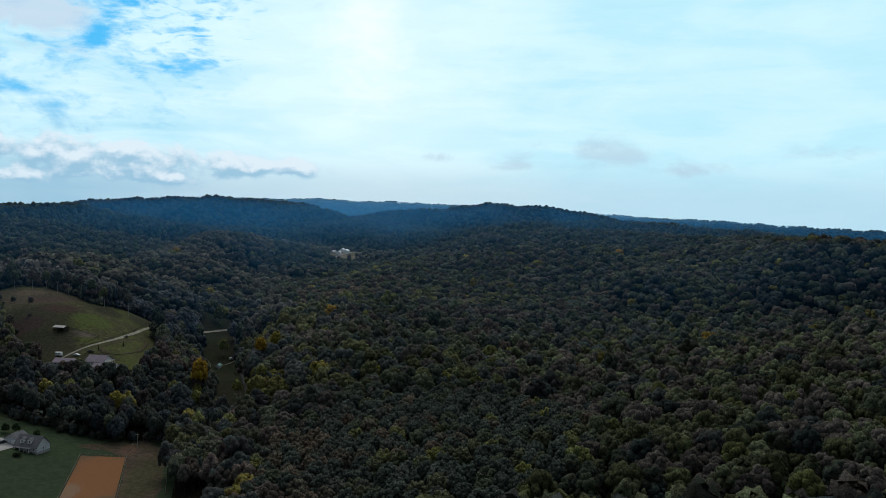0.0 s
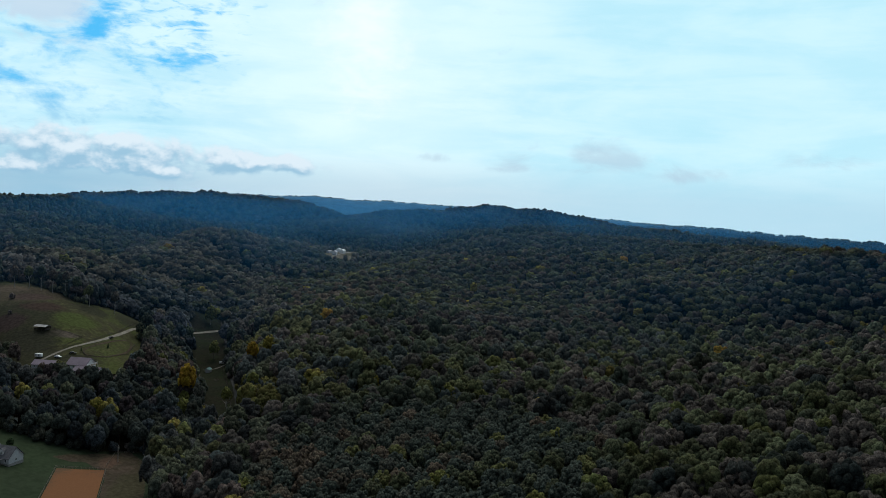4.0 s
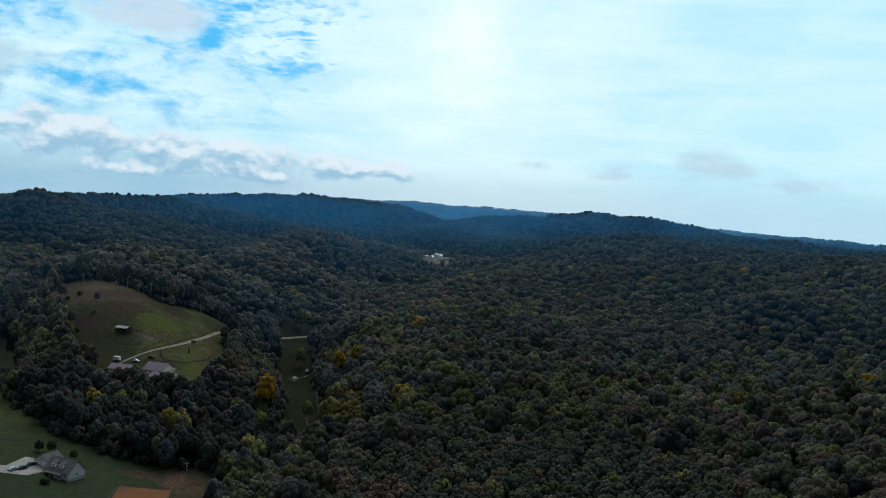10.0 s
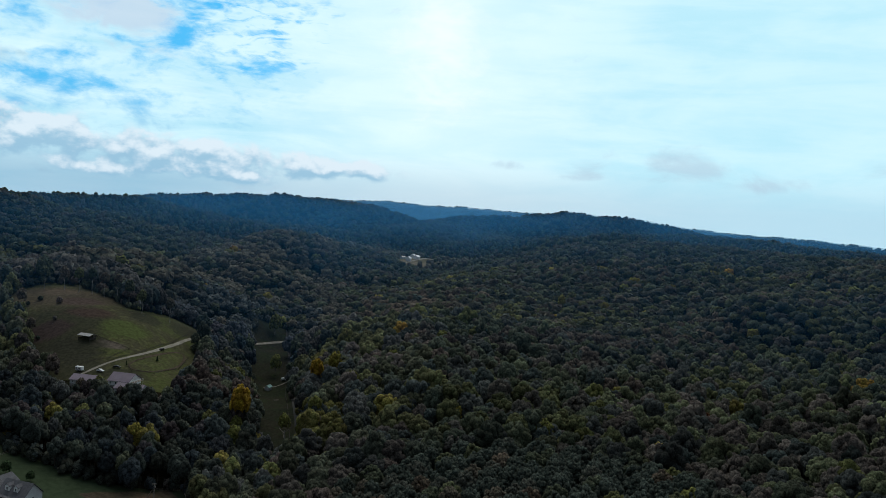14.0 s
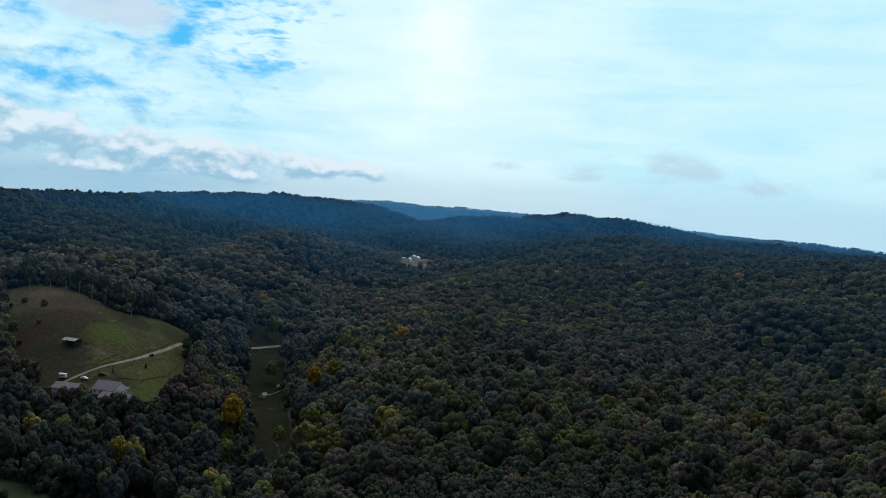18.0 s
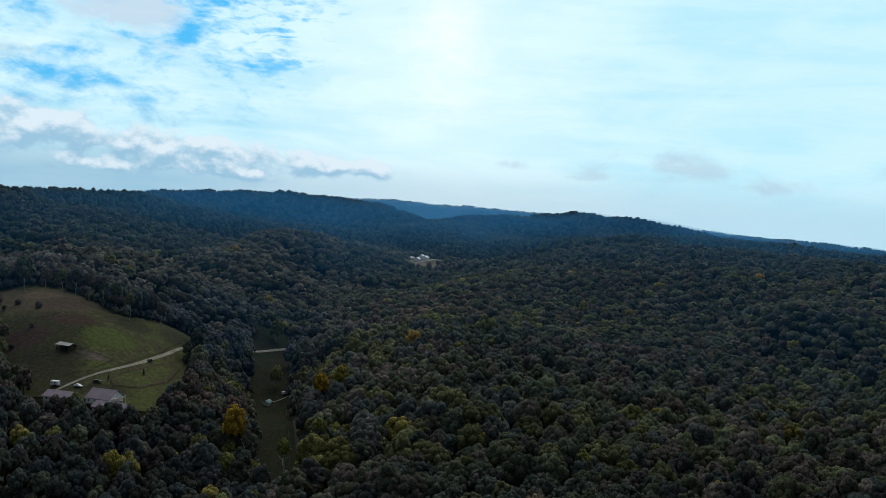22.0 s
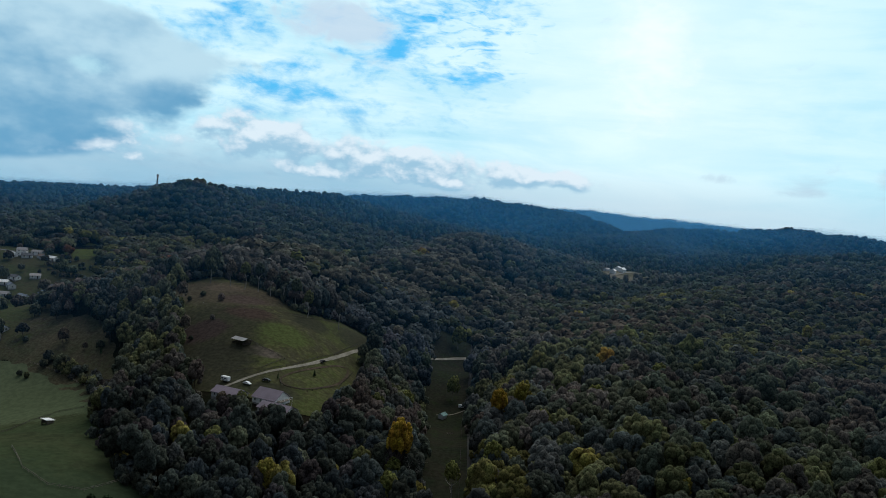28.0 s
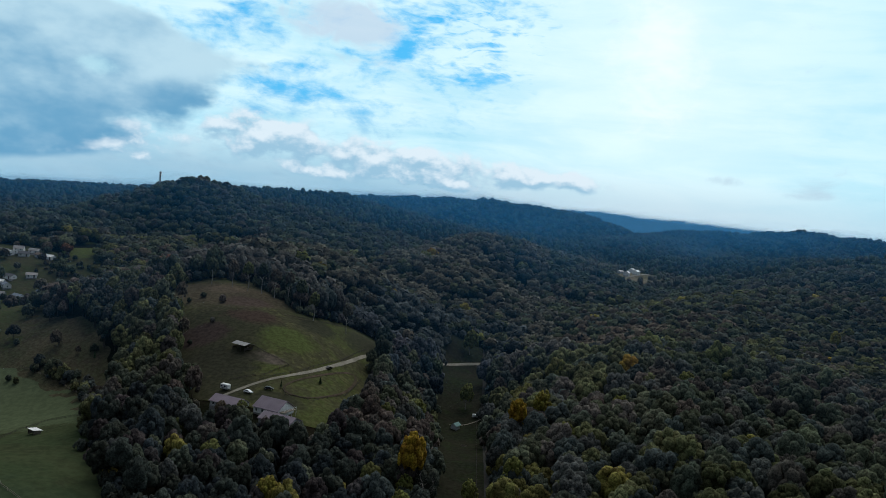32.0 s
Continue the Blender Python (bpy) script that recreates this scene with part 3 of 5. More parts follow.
CREEK_MEADOW = [(-66, 554), (-73, 595), (-85, 668), (-92, 700), (-98, 738), (-117, 857), (-90, 894), (-78, 880), (-65, 756), (-56, 700), (-49, 640), (-42, 590), (-36, 560), (-34, 515), (-52, 517)]
DRY_SLOPE = [(-365, 650), (-350, 690), (-312, 684), (-284, 668), (-256, 640), (-234, 606), (-222, 580), (-232, 582), (-250, 600), (-284, 622), (-315, 636)]
KNOLL_FRONT = [(-466, 893), (-434, 902), (-408, 862), (-412, 842), (-452, 842)]
ARENA = [(-120, 454), (-98.5, 459), (-91, 404), (-89, 392), (-113, 388)]
EARTH_LOT = [(-128, 466), (-122, 473), (-99, 484), (-87, 487), (-78, 460), (-70, 400), (-72, 370), (-88, 372), (-91, 404), (-98, 466)]
GREEN_KNOLL = [(-461, 889), (-478, 905), (-490, 938), (-478, 962), (-450, 938), (-434, 900), (-440, 886)]
TOWN_LAWN = [(-560, 930), (-510, 915), (-482, 900), (-458, 884), (-440, 860), (-400, 850), (-388, 832), (-394, 800), (-366, 742), (-330, 680), (-318, 648), (-420, 640), (-520, 770), (-580, 880)]
FAR_PASTURE = [(-1080, 1560), (-1090, 1625), (-1040, 1660), (-985, 1640), (-960, 1590), (-1010, 1565)]
VILLAGE_GREEN = [(-8, 1296), (22, 1345), (36, 1392), (62, 1420), (104, 1432), (128, 1416), (112, 1372), (80, 1330), (50, 1296), (20, 1284)]
CLEARINGS = [KNOLL_FRONT, PASTURE, HILL_FIELD, CREEK_MEADOW, DRY_SLOPE, GREEN_KNOLL, TOWN_LAWN, FAR_PASTURE, VILLAGE_GREEN]

patch("pasture", PASTURE, PASTURE_GRASS, 0.25, "mown green pasture grass behind the farmhouse", "pasture", 8)
patch("hill_field", HILL_FIELD, FIELD_GRASS, 0.25, "sloping hill field, green below and withered brown above", "field", 6)
patch("creek_meadow", CREEK_MEADOW, GRASS_DULL_SHADED, 0.25, "dull trampled meadow along the narrow valley, shade put into its colour", "meadow", 6)
patch("dry_bank", DRY_SLOPE, GRASS_DRY, 0.3, "tan dry bank beside the fenced pasture", "dry grass", 6, 2, 3.0)
patch("earth_lot", EARTH_LOT, BARE_EARTH, 0.33, "trodden brown earth round the riding arena", "earth", 5, 2, 2.0)
patch("arena_floor", ARENA, ARENA_SAND, 0.43, "orange sand floor of the riding arena", "sand", 5, 0)
patch("knoll_slope", KNOLL_FRONT, LAWN, 0.28, "rough grassy slope below the green knoll", "slope", 10)
patch("green_knoll", GREEN_KNOLL, BRIGHT_GRASS, 0.3, "bright green knoll above the small town", "field", 10)
patch("town_lawn", TOWN_LAWN, LAWN, 0.3, "dull green lawns between the town's houses", "lawn", 14)
patch("town_yard", [(-440, 836), (-425, 832), (-398, 838), (-396, 846), (-425, 846)], GRASS_DRY, 0.42, "tan gravelly yard between the town's houses", "yard", 8)
patch("far_pasture", FAR_PASTURE, GRASS, 0.5, "pale green pasture on a distant hillside", "field", 20)
patch("village_green", VILLAGE_GREEN, PALE_GROUND, 0.5, "tan open ground round the far village", "field", 20)
ribbon("driveway", [(-170, 590), (-163, 599), (-145, 626), (-137, 670), (-135, 706), (-131, 734), (-122, 770), (-107, 809)], 2.1, GRAVEL, 0.42, "pale gravel driveway climbing through the hill field", "driveway")
ribbon("loop_track", [(-149, 606), (-140, 634), (-132, 667), (-127, 664), (-125, 631), (-132, 604), (-142, 599)], 1.3, BARE_EARTH, 0.4, "narrow worn loop track round the lawn", "track", closed=True)
ribbon("valley_road", [(-22, 420), (-36, 505), (-40, 550), (-48, 605), (-57, 675), (-62, 702), (-69, 760), (-86, 896), (-95, 960)], 2.4, SHADED_DARK_EARTH, 0.42, "narrow dark lane along the valley floor, shade put into its colour", "road")
ribbon("edge_track", [(-182, 686), (-171, 691), (-163, 720), (-158, 750), (-156, 772)], 1.6, GRASS_DRY, 0.42, "pale worn track along the upper edge of the hill field", "track")
ribbon("meadow_lane", [(-107, 809), (-97, 826), (-88, 842), (-76, 860)], 2.6, GRAVEL, 0.5, "pale gravel crossing at the head of the meadow", "track")
ribbon("village_road", [(20, 1318), (48, 1342), (66, 1368), (74, 1392), (96, 1412), (122, 1418)], 4.5, GRAVEL, 0.6, "pale gravel road through the far village", "road")
patch("village_yard", [(76, 1366), (80, 1392), (104, 1408), (106, 1376)], LAWN, 0.6, "fenced green yard beside the far village road", "yard", 8)
ribbon("town_road", [(-600, 850), (-545, 880), (-515, 885), (-480, 880)], 4, ASPHALT, 0.5, "grey road past the small town", "road")



# ---------- trees ----------
GREENS = [(0.053, 0.061, 0.041), (0.059, 0.064, 0.040), (0.044, 0.053, 0.044), (0.064, 0.070, 0.041), (0.070, 0.063, 0.049), (0.054, 0.057, 0.047)]
OLIVE, BROWN, YELLOW, ORANGE, RUST, LIME = (0.083, 0.086, 0.040), (0.084, 0.069, 0.053), (0.155, 0.135, 0.045), (0.20, 0.135, 0.04), (0.092, 0.048, 0.030), (0.096, 0.099, 0.038)


def crown_shape(rng, florets, sides, rings, tall=1.0, size=2.2):
    """A crown of radius 1, from z 0 up: rounded leafy clumps in uneven tiers over a shaded core."""
    verts, faces = [], []

    def clump(c, out, r):
        a = np.cross(out, rng.normal(size=3))
        a /= np.linalg.norm(a) + 1e-9
        b = np.cross(out, a)
        k, turn = len(verts), rng.uniform(0, 6.28)
        verts.append(c + out * r * 0.74)
        for m, (across, up) in enumerate(((0.72, 0.46), (1.0, -0.25)) if rings == 2 else ((1.0, -0.1),)):
            for i in range(sides):
                w = turn + 6.2832 * (i + 0.5 * m) / sides
                q = r * across * rng.uniform(0.86, 1.16)
                verts.append(c + (a * math.cos(w) + b * math.sin(w)) * q + out * r * (up + rng.uniform(-0.12, 0.12)))
        for i in range(sides):
            n = (i + 1) % sides
            faces.append((k, k + 1 + i, k + 1 + n))
            if rings == 2:
                faces.append((k + 1 + i, k + 1 + sides + i, k + 1 + n))
                faces.append((k + 1 + n, k + 1 + sides + i, k + 1 + sides + n))

    bough = rng.normal(size=(5, 3)) * np.array([1, 1, 0.5])
    bough /= np.linalg.norm(bough, axis=1)[:, None]
    phase = rng.uniform(0, 6.28)
    core = len(verts)
    verts.append(np.array([0, 0, 1.1 * tall]))
    for z, q in ((0.85, 0.55), (0.25, 0.66)):
        for i in range(6):
            w = 1.0472 * i + phase
            verts.append(np.array([q * math.cos(w), q * math.sin(w), z * tall]))
    for i in range(6):
        n = (i + 1) % 6
        faces += [(core, core + 1 + i, core + 1 + n), (core + 1 + i, core + 7 + i, core + 1 + n), (core + 1 + n, core + 7 + i, core + 7 + n)]
    for i in range(florets):
        z = 1 - 1.42 * (i + 0.5) / florets
        w = phase + 2.39996 * i
        q = math.sqrt(1 - z * z)
        d = np.array([q * math.cos(w), q * math.sin(w), z]) + rng.normal(size=3) * 0.10
        d /= np.linalg.norm(d)
        far = 0.68 + 0.16 * max(0.0, (bough @ d).max()) + rng.uniform(-0.10, 0.12)
        p = d * far * np.array([1, 1, (0.86 if d[2] > 0 else 0.8) * tall]) + np.array([0, 0, 0.55 * tall])
        out = d + rng.normal(size=3) * 0.16 + np.array([0, 0, 0.35])
        clump(p, out / np.linalg.norm(out), size / math.sqrt(florets) * rng.uniform(0.62, 1.15))
    return np.array(verts), np.array(faces)


def dome_crown(rng, lobes, sides, tall):
    """A crown seen from afar: a few lumpy domes grown into one another."""
    verts, faces = [], []
    for l in range(lobes):
        w = 6.2832 * (l + rng.uniform(-0.3, 0.3)) / max(1, lobes - 1)
        rr = 0.0 if l == 0 else rng.uniform(0.4, 0.62)
        c = np.array([rr * math.cos(w), rr * math.sin(w), tall * (0.8 if l == 0 else rng.uniform(0.35, 0.8))])
        rad = 0.62 if l == 0 else rng.uniform(0.36, 0.54)
        if lobes == 1:
            rad = 0.95
        k = len(verts)
        verts.append(c + np.array([0, 0, rad]))
        for ring, (z, q) in enumerate(((0.55, 0.8), (-0.45, 0.92))):
            for i in range(sides):
                a = 6.2832 * (i + 0.5 * ring) / sides + rng.uniform(-0.2, 0.2)
                r = rad * q * rng.uniform(0.8, 1.2)
                verts.append(c + np.array([r * math.cos(a), r * math.sin(a), rad * (z + rng.uniform(-0.2, 0.2))]))
        for i in range(sides):
            j = (i + 1) % sides
            faces += [(k, k + 1 + i, k + 1 + j), (k + 1 + i, k + 1 + sides + i, k + 1 + j), (k + 1 + j, k + 1 + sides + i, k + 1 + sides + j)]
    return np.array(verts), np.array(faces)


def conifer_shape(rng, tiers=7, around=7):
    verts, faces = [], []
    for t in range(tiers):
        z, r = 0.1 + 2.6 * t / tiers, 0.62 * (1 - t / (tiers + 0.6))
        for i in range(around):
            w = 6.2832 * (i + rng.uniform(-0.3, 0.3)) / around + t
            k, rr = len(verts), r * rng.uniform(0.8, 1.15)
            tip = np.array([rr * math.cos(w), rr * math.sin(w), z - 0.12])
            sidev = np.array([-math.sin(w), math.cos(w), 0]) * 0.42 * r
            verts += [np.array([0, 0, z + 0.48]), tip * np.array([0.6, 0.6, 1]) - sidev, tip, tip * np.array([0.6, 0.6, 1]) + sidev]
            faces += [(k, k + 1, k + 2), (k, k + 2, k + 3)]
    return np.array(verts), np.array(faces)


def trunk_shape(rng, height, base, limbs=4):
    """A tapered, slightly bent trunk with limbs that reach into the crown."""
    verts, faces = [], []

    def limb(p, q, r0, r1, sides=6, rings=4):
        p, q = np.array(p, float), np.array(q, float)
        axis = q - p
        axis /= np.linalg.norm(axis)
        a = np.cross(axis, (0.3, 0.9, 0.2))
        a /= np.linalg.norm(a)
        b = np.cross(axis, a)
        bend = rng.normal(size=3) * np.linalg.norm(q - p) * 0.05
        k = len(verts)
        for s in range(rings):
            u = s / (rings - 1)
            c = p + (q - p) * u + bend * math.sin(math.pi * u)
            r = r0 + (r1 - r0) * u
            for i in range(sides):
                w = 6.2832 * i / sides
                verts.append(c + (a * math.cos(w) + b * math.sin(w)) * r)
        for s in range(rings - 1):
            for i in range(sides):
                j = (i + 1) % sides
                faces.append((k + s * sides + i, k + s * sides + j, k + (s + 1) * sides + j, k + (s + 1) * sides + i))

    limb((0, 0, -0.4), (0, 0, height), base, base * 0.45)
    for i in range(limbs):
        w = 6.2832 * (i + rng.uniform(-0.3, 0.3)) / limbs
        z = height * rng.uniform(0.6, 0.95)
        reach = height * rng.uniform(0.22, 0.4)
        limb((0, 0, z), (reach * math.cos(w), reach * math.sin(w), z + reach * rng.uniform(0.6, 1.1)), base * 0.42, base * 0.12, 5, 3)
    return np.array(verts), np.array(faces)


def paint(ob, colour):
    """Stores the leaf colour of a tree on a mesh."""
    me = ob.data
    at = me.attributes.new("leaf_tints", "FLOAT_COLOR", "POINT")
    c = np.ones((len(me.vertices), 4), np.float32)
    c[:, :3] = colour
    at.data.foreach_set("color", c.ravel())


RNG = np.random.RandomState(7)
NEAR_CROWNS = [crown_shape(RNG, 64, 4, 2, RNG.uniform(0.95, 1.3), 1.95) for _ in range(8)]
HALF_CROWNS = [crown_shape(RNG, 32, 4, 2, RNG.uniform(0.95, 1.25), 2.05) for _ in range(12)]
SLOPE_CROWNS = [crown_shape(RNG, 20, 4, 2, RNG.uniform(0.95, 1.25), 2.05) for _ in range(12)]
MID_CROWNS = [crown_shape(RNG, 10, 4, 1, RNG.uniform(0.9, 1.2), 1.9) for _ in range(10)]
FAR_CROWNS = [dome_crown(RNG, 2, 5, RNG.uniform(0.85, 1.1)) for _ in range(6)]
VERY_FAR_CROWNS = [dome_crown(RNG, 1, 5, 0.9) for _ in range(5)]


def leaf_tints(x, y, rng):
    """Leaf colours over a stand: green oaks, browner and yellower groups among them, with shade painted in by place."""
    n = len(x)
    group = np.sin(x / 47 + 2 * np.sin(y / 83)) + np.sin(y / 39 - x / 71 + 1) + rng.normal(size=n) * 0.8
    col = np.array(GREENS)[rng.randint(0, len(GREENS), n)]
    u = rng.uniform(size=n)
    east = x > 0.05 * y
    col[(group > 1.0) & (u < np.where(east, 0.35, 0.6))] = OLIVE
    col[(group < -1.1) & (u < np.where(east, 0.3, 0.75))] = BROWN
    front = (y < 430) & (x > 20)
    col[front & (u > 0.8)] = OLIVE
    col[front & (u > 0.965)] = LIME
    col[(u > 0.983)] = LIME
    col[(u > 0.991)] = YELLOW
    col[(u > 0.9975)] = ORANGE
    col[(u > 0.9987)] = RUST
    # eastern leaves dimmed towards the right: light fall-off painted into their colour
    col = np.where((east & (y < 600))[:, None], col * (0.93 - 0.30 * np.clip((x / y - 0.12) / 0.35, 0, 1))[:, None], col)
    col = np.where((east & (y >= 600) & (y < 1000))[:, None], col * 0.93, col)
    valley = (x > -330) & (x < 10) & (y > 740) & (y < 1180) & (x < -0.1 * y + 60) & (y < 1180 + 2.1 * np.minimum(0, x + 150)) | (x > -60) & (x < 190) & (y >= 1290) & (y < 1520)
    col = np.where((valley & (u < 0.7))[:, None], np.array(BROWN) * np.array([1.08, 1.24, 1.25]), col)
    verge = (x > -46) & (x < -18) & (y > 520) & (y < 720)
    col = np.where((verge & (u < 0.35))[:, None], np.array(OLIVE) * np.array([1.25, 1.15, 0.9]), col)
    right = (x > 120) & (y < 600)
    col = np.where((right & (u < 0.28))[:, None], np.array(OLIVE) * np.array([0.98, 1.0, 1.15]), col)
    col = np.where((right & (u > 0.28) & (u < 0.5))[:, None], np.array(BROWN) * np.array([0.95, 0.98, 1.0]), col)
    # dim, bluish shade of the valley bottom painted into the leaf colours
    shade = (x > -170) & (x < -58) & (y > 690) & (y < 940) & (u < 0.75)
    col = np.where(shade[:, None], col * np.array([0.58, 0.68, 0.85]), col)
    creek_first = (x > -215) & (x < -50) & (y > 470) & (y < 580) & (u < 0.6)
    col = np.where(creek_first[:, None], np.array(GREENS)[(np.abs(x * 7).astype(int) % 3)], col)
    # the creek woods' shade is put into their leaf colours
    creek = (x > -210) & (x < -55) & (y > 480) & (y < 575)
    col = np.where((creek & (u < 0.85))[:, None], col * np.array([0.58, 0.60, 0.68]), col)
    # woods up to y 800 toned darker and bluer as a whole
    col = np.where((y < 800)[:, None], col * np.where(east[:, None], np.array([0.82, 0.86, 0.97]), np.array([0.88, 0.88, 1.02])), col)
    # beyond 1080 m outside the valley: plain greens, darker and bluer, varying less
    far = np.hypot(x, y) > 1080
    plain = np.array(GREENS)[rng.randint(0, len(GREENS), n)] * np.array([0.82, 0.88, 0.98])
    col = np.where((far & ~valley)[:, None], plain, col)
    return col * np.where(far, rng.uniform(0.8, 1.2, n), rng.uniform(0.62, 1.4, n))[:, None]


def stand(name, x, y, crowns, size, lift, label, rng, trunks=False, colour=None, squat=1.0):
    """Many trees that nobody could count, as one mesh."""
    n = len(x)
    z = ground(x, y)
    kind = rng.randint(0, len(crowns), n)
    turn = rng.uniform(0, 6.2832, n)
    rad = size * rng.uniform(0.68, 1.28, n)
    col = leaf_tints(x, y, rng) if colour is None else np.tile(colour, (n, 1)) * rng.uniform(0.75, 1.3, (n, 1))
    high = lift * rng.uniform(0.45, 0.9, n)
    V, F, C, base = [], [], [], 0
    for k, (cv, cf) in enumerate(crowns):
        m = np.where(kind == k)[0]
        if not len(m):
            continue
        c, s = np.cos(turn[m])[:, None], np.sin(turn[m])[:, None]
        stretch = squat * rng.uniform(1.1, 1.55, (len(m), 1))
        px = (cv[:, 0] * c - cv[:, 1] * s) * rad[m, None] + x[m, None]
        py = (cv[:, 0] * s + cv[:, 1] * c) * rad[m, None] + y[m, None]
        pz = cv[:, 2] * rad[m, None] * stretch + (z[m] + high[m])[:, None]
        V.append(np.stack([px, py, pz], -1).reshape(-1, 3))
        F.append((cf[None] + (base + np.arange(len(m)) * len(cv))[:, None, None]).reshape(-1, 3))
        C.append(np.repeat(col[m], len(cv), 0))
        base += len(m) * len(cv)
    ob = mesh_from(name, np.concatenate(V), np.concatenate(F), FOLIAGE, smooth=True)
    me = ob.data
    at = me.attributes.new("leaf_tints", "FLOAT_COLOR", "POINT")
    c = np.ones((base, 4), np.float32)
    c[:, :3] = np.concatenate(C)
    at.data.foreach_set("color", c.ravel())
    if trunks:
        w = np.array([0, 2.0944, 4.1888])
        tx = x[:, None] + 0.28 * np.cos(w)
        ty = y[:, None] + 0.28 * np.sin(w)
        lo, hi = z - 0.3, z + high + rad * 0.8
        tv = np.stack([np.stack([tx, ty, np.repeat(lo[:, None], 3, 1)], -1), np.stack([x[:, None] + 0.12 * np.cos(w), y[:, None] + 0.12 * np.sin(w), np.repeat(hi[:, None], 3, 1)], -1)], 1).reshape(-1, 3)
        tf = np.array([(0, 1, 4, 3), (1, 2, 5, 4), (2, 0, 3, 5)])
        stems = mesh_from("trunks", tv, (tf[None] + 6 * np.arange(n)[:, None, None]).reshape(-1, 4), BARK, ob)
        stems["kind"] = "stuff"
    return tagged(ob, label, "woods", kind="stuff")


def scatter(rng, lo, hi, step, az0, az1, jitter=0.6):
    """Loosely spaced places in a sector of the plan, outside the clearings."""
    g = np.arange(-hi, hi, step)
    x, y = np.meshgrid(g, g)
    x = (x + (np.arange(len(g)) % 2)[:, None] * step / 2 + rng.uniform(-jitter, jitter, x.shape) * step).ravel()
    y = (y + rng.uniform(-jitter, jitter, y.shape) * step).ravel()
    r, a = np.hypot(x, y), np.degrees(np.arctan2(x, y))
    m = (r >= lo) & (r < hi) & (a >= az0) & (a < az1)
    x, y = x[m], y[m]
    keep = np.ones(len(x), bool)
    for c in OPEN:
        near = (x > c[0] - 5) & (x < c[1] + 5) & (y > c[2] - 5) & (y < c[3] + 5)
        wx, wy = x + 3.5 * np.sin(y / 7.3 + x / 11) + 2.5 * np.sin(y / 3.1 + 1), y + 3.5 * np.sin(x / 6.1 - y / 13) + 2.5 * np.sin(x / 2.9)
        keep &= ~(near & inside(c[4], wx, wy) & inside(c[4], x, y) if c[4] is not YARD else near & inside(c[4], x, y))
    return x[keep], y[keep]


def bounds(poly):
    xs, ys = [p[0] for p in poly], [p[1] for p in poly]
    return min(xs), max(xs), min(ys), max(ys), poly


YARD = [(-182, 564), (-182, 598), (-120, 600), (-112, 574), (-116, 558), (-138, 556), (-160, 559)]
LANE = [(-34, 538), (-36, 560), (-44, 605), (-53, 675), (-58, 702), (-65, 760), (-81, 896), (-92, 896), (-73, 760), (-66, 702), (-61, 675), (-52, 605), (-44, 560), (-42, 538)]
OPEN = [bounds(smooth_outline(c)) for c in CLEARINGS] + [bounds(YARD), bounds(LANE)]


def tree(name, x, y, radius, height, colour, shape, label, bark=None, group="", trunk=None, category="tree"):
    """One tree: an empty at its foot, a trunk with limbs, and a crown."""
    rng = np.random.RandomState(int(abs(x * 13 + y * 7)) % 9999)
    top = new(name)
    top.matrix_world = Matrix.Translation((x, y, level(x, y) - 0.1))
    tagged(top, label, category, group)
    tv, tf = trunk_shape(rng, height * 0.55, 0.03 * height * 0.5)
    mesh_from("trunk", tv, tf, bark or BARK, top, smooth=True)
    cv, cf = shape
    zmax = cv[:, 2].max()
    low = max(0.22 * height, height - 2.7 * radius)
    cr = mesh_from("crown", cv * np.array([radius, radius, (height - low) / zmax]) + np.array([0, 0, low]), cf, FOLIAGE, top, smooth=True)
    paint(cr, colour)
    return top


def bare_tree(x, y, height, label):
    rng = np.random.RandomState(int(abs(x * 3 + y)))
    top = new("bare_tree")
    top.matrix_world = Matrix.Translation((x, y, level(x, y) - 0.1))
    tagged(top, label, "tree")
    tv, tf = trunk_shape(rng, height * 0.6, 0.22, 7)
    mesh_from("trunk", tv, tf, PALE_BARK, top, smooth=True)
    for i in range(6):
        w = 1.05 * i + rng.uniform(-0.3, 0.3)
        bv, bf = trunk_shape(rng, height * 0.34, 0.07, 6)
        limb = mesh_from("limb", bv, bf, PALE_BARK, top, smooth=True)
        limb.matrix_local = Matrix.Translation((0, 0, height * (0.4 + 0.05 * i))) @ Euler((0.55 * math.cos(w), 0.55 * math.sin(w), w)).to_matrix().to_4x4()
    return top


# ---------- single trees ----------
HOUSE_SPOTS = [(-498, 877, 7), (-503, 869, 7), (-490, 873, 7), (-489, 886, 7), (-478, 877, 7), (-467, 876, 7), (-438, 801, 7), (-427, 793, 7), (-427, 812, 7), (-428, 826, 7), (-455, 800, 7), (-461, 816, 7), (-470, 818, 7), (-469, 830, 7), (-456, 839, 7), (-355, 671, 7), (-440, 776, 7)]
